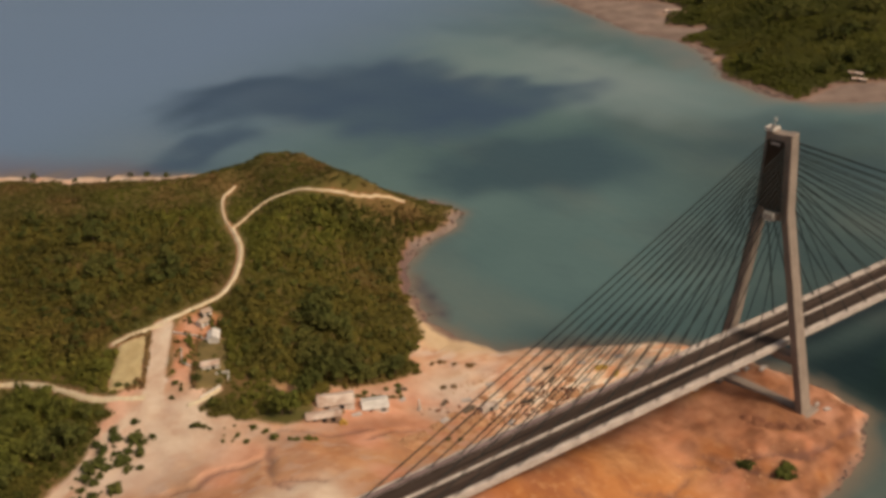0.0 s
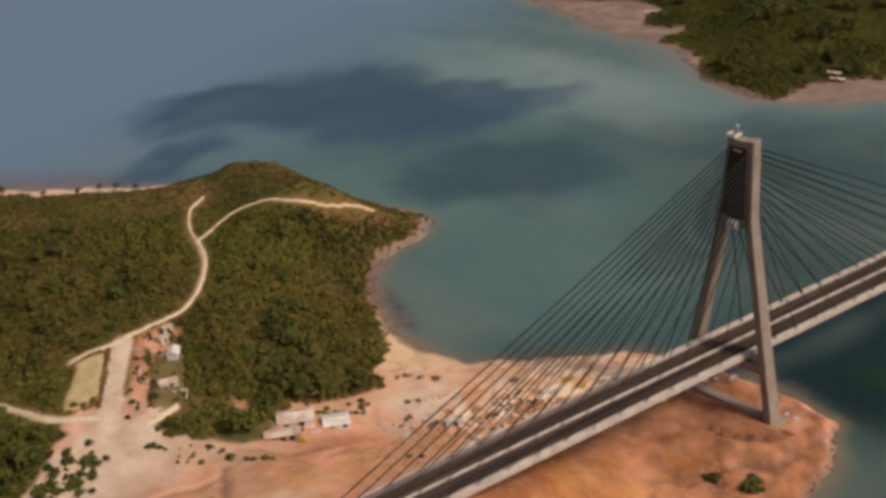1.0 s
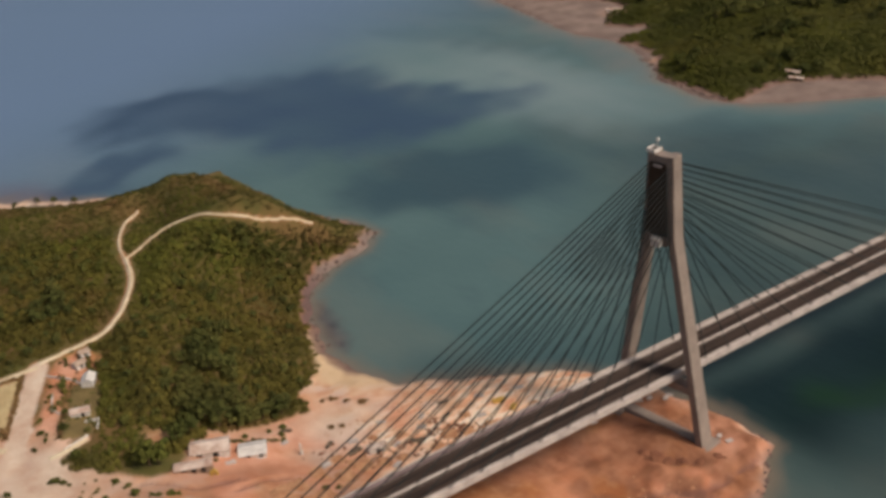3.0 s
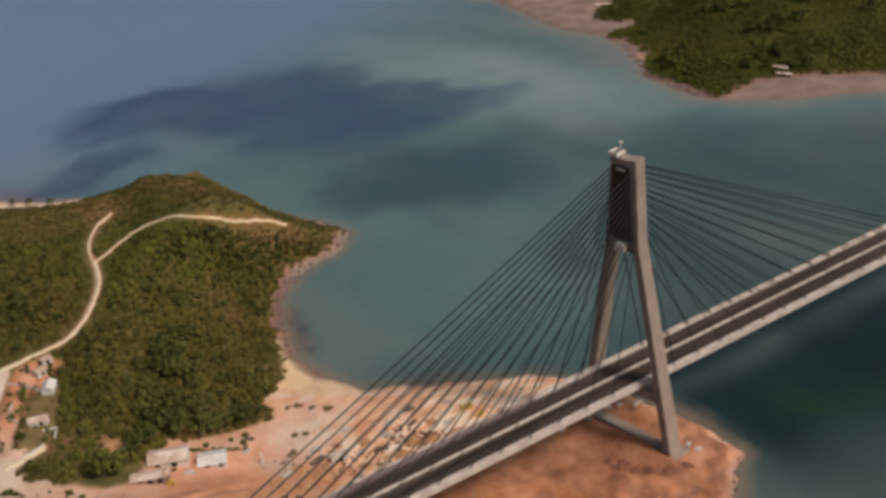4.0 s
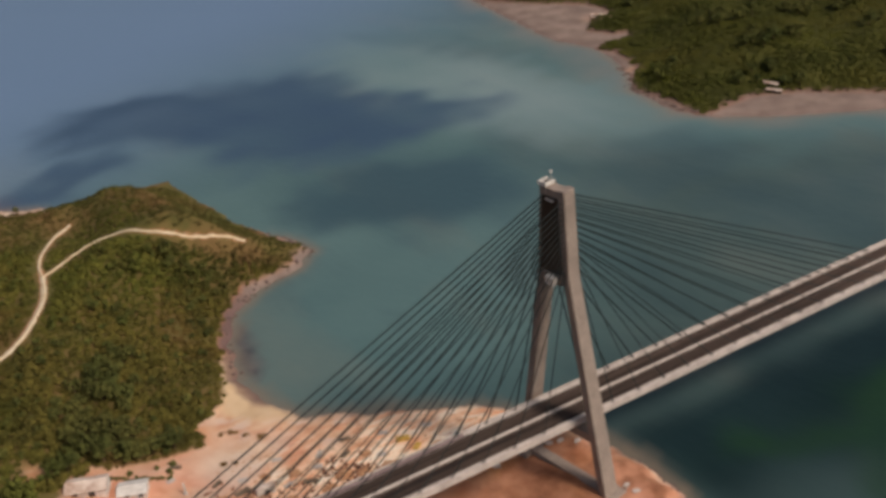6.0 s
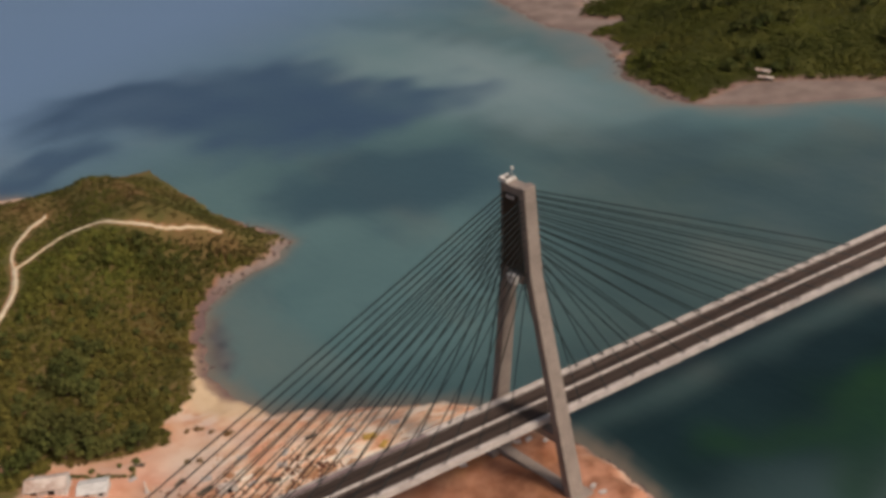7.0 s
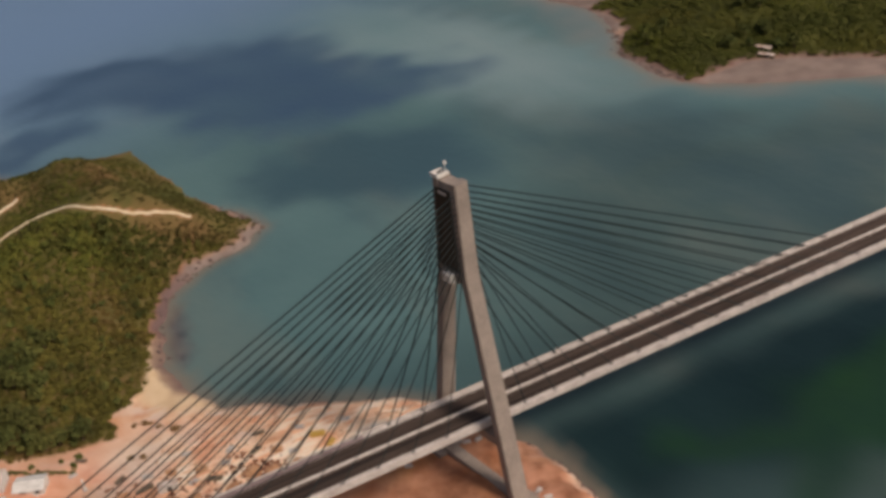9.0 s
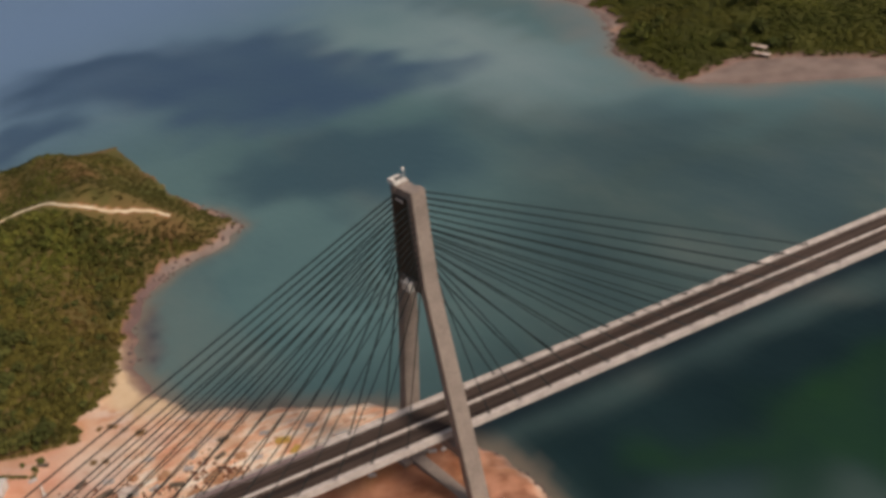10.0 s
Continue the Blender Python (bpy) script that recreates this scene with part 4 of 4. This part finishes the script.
hedge([(-175, 155), (-183.5, 137), (-190.5, 120.5)], "dry brown hedge round the grass plot", 204, 0.8, M_DRYLEAF)


# ---------------------------------------------------------------- rocks
def rock_mesh(seed):
    rng = np.random.RandomState(seed)
    bm = bmesh.new()
    bmesh.ops.create_icosphere(bm, subdivisions=2, radius=1)
    off = Vector(rng.uniform(-20, 20, 3))
    for v in bm.verts:
        v.co *= 1 + 0.5 * noise.noise(v.co * 1.3 + off)
        v.co.z *= 0.65
    me = bpy.data.meshes.new("rock")
    bm.to_mesh(me)
    bm.free()
    me.materials.append(M_ROCK)
    return me


def shore_stones(name, label, lines, count, seed, shape, spread, size, material=None):
    """Stones strewn along stretches of shore, in one mesh."""
    rng = np.random.RandomState(seed)
    base = rock_mesh(seed)
    co = np.zeros(len(base.vertices) * 3, np.float32)
    base.vertices.foreach_get("co", co)
    co = co.reshape(-1, 3)
    tri = np.array([p.vertices[:] for p in base.polygons])
    verts, faces = [], []
    for i in range(count):
        way = lines[rng.randint(len(lines))]
        k = rng.randint(len(way) - 1)
        f = rng.uniform()
        px = way[k][0] * (1 - f) + way[k + 1][0] * f + rng.normal() * spread
        py = way[k][1] * (1 - f) + way[k + 1][1] * f + rng.normal() * spread
        r = size * rng.uniform(0.4, 1.5)
        a = rng.uniform(0, 6.28)
        c = co * (r * rng.uniform(0.8, 1.4), r, r)
        verts.append(np.stack([px + c[:, 0] * math.cos(a) - c[:, 1] * math.sin(a), py + c[:, 0] * math.sin(a) + c[:, 1] * math.cos(a), c[:, 2] + max(ground_at(px, py, shape), -0.3)], 1))
        faces.append(tri + i * len(co))
    return tagged(new(name, mesh_from(name, np.concatenate(verts), np.concatenate(faces), material or M_ROCK)), label, "rocks", kind="stuff")


shore_stones("shore_rocks", "dark rocks along the water's edge", [COAST[0:6], [(-6, 283), (8, 246), (13, 225)]], 130, 51, land, 1.4, 0.7)
shore_stones("shore_rocks", "brown rocks along the islet's bank", [COAST[12:17]], 60, 52, land, 1.0, 0.6)
shore_stones("shore_rocks", "dark rocks at the island's wooded point", [[(329, 334), (318, 312), (303, 292), (300, 260), (298, 238), (304, 226)]], 150, 53, isle, 1.6, 0.8)
shore_stones("rubble", "brown rubble and clods on the building ground", [[(-110, 66), (-95, 58), (-78, 50), (-60, 44)], [(-70, 55), (-55, 48)]], 190, 54, land, 4.5, 0.6, M_EARTH)
shore_stones("rubble", "loose stones on the sandy building ground", [[(-90, 70), (-60, 62), (-30, 50), (0, 44)], [(-95, 80), (-60, 75)], [(-60, -20), (-20, -36)]], 180, 55, land, 9.0, 0.35, M_HEAP)


# ---------------------------------------------------------------- buildings and gear on the building ground
def local_box(bm, m, x0, x1, y0, y1, z0, z1):
    bmesh.ops.create_cube(bm, size=1, matrix=m @ Matrix.LocRotScale(((x0 + x1) / 2, (y0 + y1) / 2, (z0 + z1) / 2), None, (x1 - x0, y1 - y0, z1 - z0)))


def hut(name, x, y, turn, length, width, wall, rise, roof_material, label, openings=(), shape=land, wall_material=None):
    """A gabled hut: solid body, pitched roof, doors and windows as dark painted shade."""
    wall_material = wall_material or M_WHITE
    h = thing(name, pose(x, y, ground_at(x, y, shape), 0, 0, turn), label, "building")
    l, w = length / 2, width / 2
    gable = prism([(-w, -1.5), (w, -1.5), (w, wall), (0, wall + rise), (-w, wall)], -l, l)
    part("body", gable, wall_material, h)
    for s in (-1, 1):
        slope = bmesh.new()
        run = math.hypot(w + 0.5, rise * (w + 0.5) / w)
        m = pose(0, s * (w + 0.5) / 2, wall + rise / 2 - rise * 0.25 / w + 0.14, -s * math.degrees(math.atan2(rise, w)))
        local_box(slope, m, -l - 0.4, l + 0.4, -run / 2, run / 2, -0.06, 0.06)
        part("roof", slope, roof_material, h)
    for side, at, wide, low, high in openings:
        bm = bmesh.new()
        box(bm, at - wide / 2, at + wide / 2, side * w - 0.06, side * w + 0.06, low, high)
        part("door" if low < 0.3 else "window", bm, M_OPENING_SHADE, h, "dark slab painted as a shaded doorway" if low < 0.3 else "")
        rim = bmesh.new()
        box(rim, at - wide / 2 - 0.15, at + wide / 2 + 0.15, *sorted((side * w, side * (w + 0.12))), high, high + 0.15)
        part("lintel", rim, wall_material, h)
    return h


hut("work_shed", -146, 87, -25, 14, 8, 2.6, 1.8, M_CANVAS, "long shed with white walls and pale worn roof", ((-1, -4, 2.2, 0.1, 2.4), (-1, 2, 2.2, 0.1, 2.4)))
hut("work_shed", -132.5, 80, -25, 10, 7.5, 2.2, 1.2, M_WHITE, "low shed with a bright white roof", ((-1, -2, 2.0, 0.1, 2.2), (-1, 3, 1.6, 0.1, 2.2)))
hut("site_hut", -156.5, 77, -24, 13, 4.2, 2.6, 0.6, M_CANVAS, "low brown-walled hut with three dark openings", ((-1, -3.4, 1.7, 0.0, 2.1), (-1, 0, 1.7, 0.0, 2.1), (-1, 3.4, 1.7, 0.0, 2.1)), wall_material=M_SHEDWALL)
hut("house", -168.5, 151.5, 62, 6.5, 4.5, 2.8, 1.3, M_WHITE, "small white house beside the dirt yard", ((-1, 0, 1.2, 0.0, 2.0),))
hut("house", -178.5, 132, -20, 7, 3.6, 2.3, 0.8, M_CANVAS, "low pale house beside the dirt yard", ((-1, 1, 1.2, 0.0, 1.9),))
hut("hut", -168, 164, 20, 4.5, 3.6, 2.2, 0.9, M_ROOF, "small hut with a rusty roof in the yard", ((-1, 0, 1.0, 0.0, 1.8),))
hut("hut", -163.5, 171, 5, 4.0, 3.2, 2.2, 0.8, M_ROOF, "small hut with a rusty roof in the yard", ((-1, 0, 1.0, 0.0, 1.8),))


def wall_run(points, height, label):
    """A low wall along a few corners, resting on the ground."""
    w = thing("garden_wall", pose(*points[0], ground_at(*points[0])), label, "wall")
    base = Vector((*points[0], ground_at(*points[0])))
    for a, b in zip(points, points[1:]):
        va, vb = Vector((*a, ground_at(*a))), Vector((*b, ground_at(*b)))
        bm = bmesh.new()
        line = vb - va
        local_box(bm, Matrix.Translation(va - base) @ line.to_track_quat("X", "Z").to_matrix().to_4x4(), 0, line.length, -0.2, 0.2, -0.6, height)
        part("panel", bm, M_WHITE, w)
    return w


wall_run([(-179, 126), (-174, 124.5), (-176.5, 119)], 1.3, "low white garden wall by the yard")
wall_run([(-183, 152), (-187, 141), (-185, 137)], 0.8, "low pale wall round the dirt yard")
wall_run([(-181, 166), (-174, 158), (-172, 153)], 0.8, "low pale wall round the dirt yard")
wall_run([(-191, 112.5), (-186, 114.5), (-181, 117)], 0.9, "low pale wall beside the dirt lane")


def site_cabin(x, y, turn):
    c = thing("site_cabin", pose(x, y, ground_at(x, y), 0, 0, turn), "white portable site cabin with a dark opening", "cabin")
    part("body", boxes((-3.4, 3.4, -1.5, 1.5, 0.25, 2.9), bevel=0.08), M_WHITE, c)
    part("roof", boxes((-3.55, 3.55, -1.65, 1.65, 2.9, 3.05), bevel=0.04), M_CANVAS, c)
    # Dark slab on the solid wall, painted like a shaded opening.
    part("door", boxes((-0.4, 1.2, -1.56, -1.48, 0.3, 2.4)), M_OPENING_SHADE, c, "dark slab for the cabin's shaded doorway")
    for px in (-2.6, 2.6):
        part("skid", boxes((px - 0.2, px + 0.2, -1.4, 1.4, -0.5, 0.25)), M_TIMBER, c)
    return c


site_cabin(-91.5, 59.5, -14)


def stack(name, x, y, turn, length, width, rows, material, label, category):
    """A stack of planks or panels, each layer a little out of line."""
    rng = np.random.RandomState(int(abs(x) * 10))
    st = thing(name, pose(x, y, ground_at(x, y) - 0.05, 0, 0, turn), label, category)
    for i in range(rows):
        for k in range(4):
            bm = bmesh.new()
            o = rng.uniform(-0.25, 0.25)
            box(bm, -length / 2 + o, length / 2 + o, width * (k / 4 - 0.5) + 0.03, width * ((k + 1) / 4 - 0.5) - 0.03, i * 0.24, i * 0.24 + 0.22, bevel=0.02)
            part("board", bm, material, st)
    return st


stack("timber_stack", -99, 63, 12, 6.0, 2.0, 5, M_TIMBER, "stack of dark weathered timber on the soil", "timber")
stack("timber_stack", -76, 54, -25, 5.0, 1.8, 4, M_TIMBER, "stack of dark weathered timber on the soil", "timber")
stack("formwork_stack", -36, 54, -20, 5.0, 2.4, 5, M_YELLOW, "stack of yellow formwork panels on the sand", "formwork")
stack("formwork_stack", -34, 47, 35, 4.0, 2.0, 4, M_YELLOW, "stack of yellow formwork panels on the sand", "formwork")

for i, (sx, sy, turn, stuff) in enumerate(((-83, 58, 20, M_PALE), (-70, 60, -30, M_PALE), (-58, 60, 15, M_TIMBER), (-47, 51, -20, M_PALE), (-66, 66, 40, M_PALE), (-96, 69, -15, M_PALE), (-105, 72, 30, M_TIMBER),
                                       (-40, 62, -35, M_PALE), (-113, 60, 10, M_PALE), (-24, 56, -25, M_PALE), (-54, 68, -10, M_TIMBER), (-90, 47, 25, M_PALE), (-80, 74, -20, M_PALE), (-131, 76, 35, M_PALE), (-143, 76, -10, M_PALE), (-119, 82, 15, M_PALE), (-114, 90, -30, M_TIMBER), (-141, 91, 20, M_TIMBER))):
    if stuff is M_PALE:
        stack("slab_stack", sx, sy, turn, 3.6, 2.0, 2 + i % 3, stuff, "stack of pale precast concrete slabs on the sand", "slabs")
    else:
        stack("timber_stack", sx, sy, turn, 4.2, 1.6, 3, stuff, "stack of dark weathered timber on the soil", "timber")


def heap(x, y, radius, height, label, seed, material=None):
    """A tipped heap with an uneven outline."""
    rng = np.random.RandomState(seed)
    bm = bmesh.new()
    bmesh.ops.create_grid(bm, x_segments=22, y_segments=22, size=radius * 1.25)
    off = Vector(rng.uniform(-30, 30, 3))
    for v in bm.verts:
        d = v.co.length / radius + 0.28 * noise.noise(v.co * (1.6 / radius) + off)
        v.co.z = height * max(-0.35, 1 - max(d, 0.0) ** 1.25) + 0.3 * noise.noise(v.co * 0.9 + off) - 0.25
    me = bpy.data.meshes.new("mound")
    bm.to_mesh(me)
    bm.free()
    me.materials.append(material or M_HEAP)
    ob = new("mound", me)
    ob.location = (x, y, ground_at(x, y))
    return tagged(ob, label, "mound", "mounds of soil")


for x, y, r, hh, sd in ((-64, 50, 4.5, 1.8, 1), (-57, 47, 4.0, 1.5, 2), (-103, 55, 5.0, 1.6, 3), (-112, 50, 4.5, 1.3, 4), (-86, 50, 3.5, 1.3, 5), (-140, 45, 4.5, 1.2, 6), (-125, 40, 3.5, 1.0, 7), (-120, 56, 3.5, 1.0, 8), (-72, 46, 3.2, 1.1, 9), (-48, 44, 3.6, 1.2, 10), (-94, 52, 3.8, 1.5, 11),
                        (-78, 62, 3.0, 0.9, 12), (-52, 56, 3.0, 0.9, 13), (-42, 40, 3.2, 1.0, 14), (-131, 50, 4.0, 1.2, 15), (-108, 62, 3.0, 0.9, 16), (-26, 44, 3.0, 0.9, 17), (-88, 68, 2.8, 0.8, 18)):
    heap(x, y, r, hh, "mound of dug orange soil near the bridge", sd)

for x, y, r, hh, sd in ((-13.5, -11.5, 3.4, 0.9, 21), (-12, -16.5, 3.6, 1.1, 22), (-8.5, -20.5, 3.0, 1.0, 23), (-4.5, -24.5, 3.0, 0.9, 24), (1.5, -27, 2.4, 0.8, 25), (-16, -8, 2.6, 0.7, 26)):
    heap(x, y, r, hh, "mound of dark dug earth at the pylon's foot", sd, M_EARTH)
for x, y, turn in ((11, -20, 25), (12, -24, -15), (14, 10, 20), (19, 13, -30), (9, 14, 10), (5, 15.5, -25), (-18, 17.5, -15)):
    stack("slab_stack", x, y, turn, 2.6, 1.6, 3, M_PALE, "stack of pale precast concrete slabs at the pylon's foot", "slabs")

post = thing("marker_post", pose(-116.8, 72, ground_at(-116.8, 72)), "white marker post with a wide foot", "post")
part("foot", boxes((-0.8, 0.8, -0.8, 0.8, -0.5, 0.5), bevel=0.1), M_PALE, post)
part("shaft", loft([(0.5, -0.4, 0.4, -0.4, 0.4), (5.0, -0.28, 0.28, -0.28, 0.28)], 0.05), M_WHITE, post)


def drum(x, y):
    d = thing("oil_drum", pose(x, y, ground_at(x, y)), "yellow-brown steel drum beside the hut", "drum", "drums by the hut")
    bm = bmesh.new()
    for r, z0, z1 in ((0.55, -0.2, 1.7), (0.6, 0.4, 0.5), (0.6, 1.0, 1.1)):
        bmesh.ops.create_cone(bm, segments=14, radius1=r, radius2=r, depth=z1 - z0, cap_ends=True, matrix=pose(0, 0, (z0 + z1) / 2))
    part("body", bm, M_YELLOW, d)


for x, y in ((-152.3, 71.5), (-150.6, 70.8), (-150.9, 72.4)):
    drum(x, y)

# dry field with a bank round it
fx, fy = axis((-220, -186, 1.0)), axis((136, 178, 1.0))
tagged(sheet("field", fx, fy, lambda x, y: land(x, y) + 0.5 * ramp(inside_distance(x, y, FIELD), -0.5, 0.5), M_DRYGRASS, lambda x, y, z: {},
             lambda x, y, z: inside_distance(x, y, FIELD) > 0), "pale dry-grass field beside the dirt road", "field", kind="structure")

px_, py_ = axis((-191, -163, 1.0)), axis((115, 156, 1.0))
tagged(sheet("field", px_, py_, lambda x, y: land(x, y) + 0.35 * ramp(inside_distance(x, y, PLOT), -0.5, 0.5), M_PLOT, lambda x, y, z: {},
             lambda x, y, z: inside_distance(x, y, PLOT) > 0), "brown-olive rough grass plot beside the yard", "field", kind="structure")

# ---------------------------------------------------------------- the island's landing places
hut("boathouse", 365.5, 223, -72, 10, 3.0, 2.0, 0.8, M_CANVAS, "pale-roofed boathouse on the island's beach", ((-1, 0, 2.0, 0.0, 2.2),), isle, M_TIMBER)
hut("boathouse", 361.5, 216.5, -66, 10, 2.6, 2.0, 0.7, M_CANVAS, "low pale-roofed boathouse on the island's beach", ((-1, 0, 1.6, 0.0, 2.1),), isle, M_TIMBER)
hut("boathouse", 406, 445, -45, 14, 4, 2.0, 0.9, M_CANVAS, "long pale-roofed shed above the sand flats", ((-1, 0, 2.0, 0.0, 2.1),), isle)


# low land far across the water
FAR = [(-120, 1075), (-70, 1020), (-20, 1006), (30, 1003), (60, 1016), (90, 1060), (60, 1140), (-60, 1150)]
tagged(sheet("ground_far", axis((-130, 100, 6)), axis((996, 1160, 6)), lambda x, y: soft_min(0.25 * inside_distance(*wobble(x, y), FAR), 8 + 2 * waves(x, y, 40, 81), 2.0), M_GROUND,
             lambda x, y, z: {"growth": ramp(inside_distance(x, y, FAR), 4, 12), "wet": np.full(len(x), 0.7), "sand": np.full(len(x), 0.5)}, lambda x, y, z: z > -1), "low shore far across the water", "ground", kind="structure")
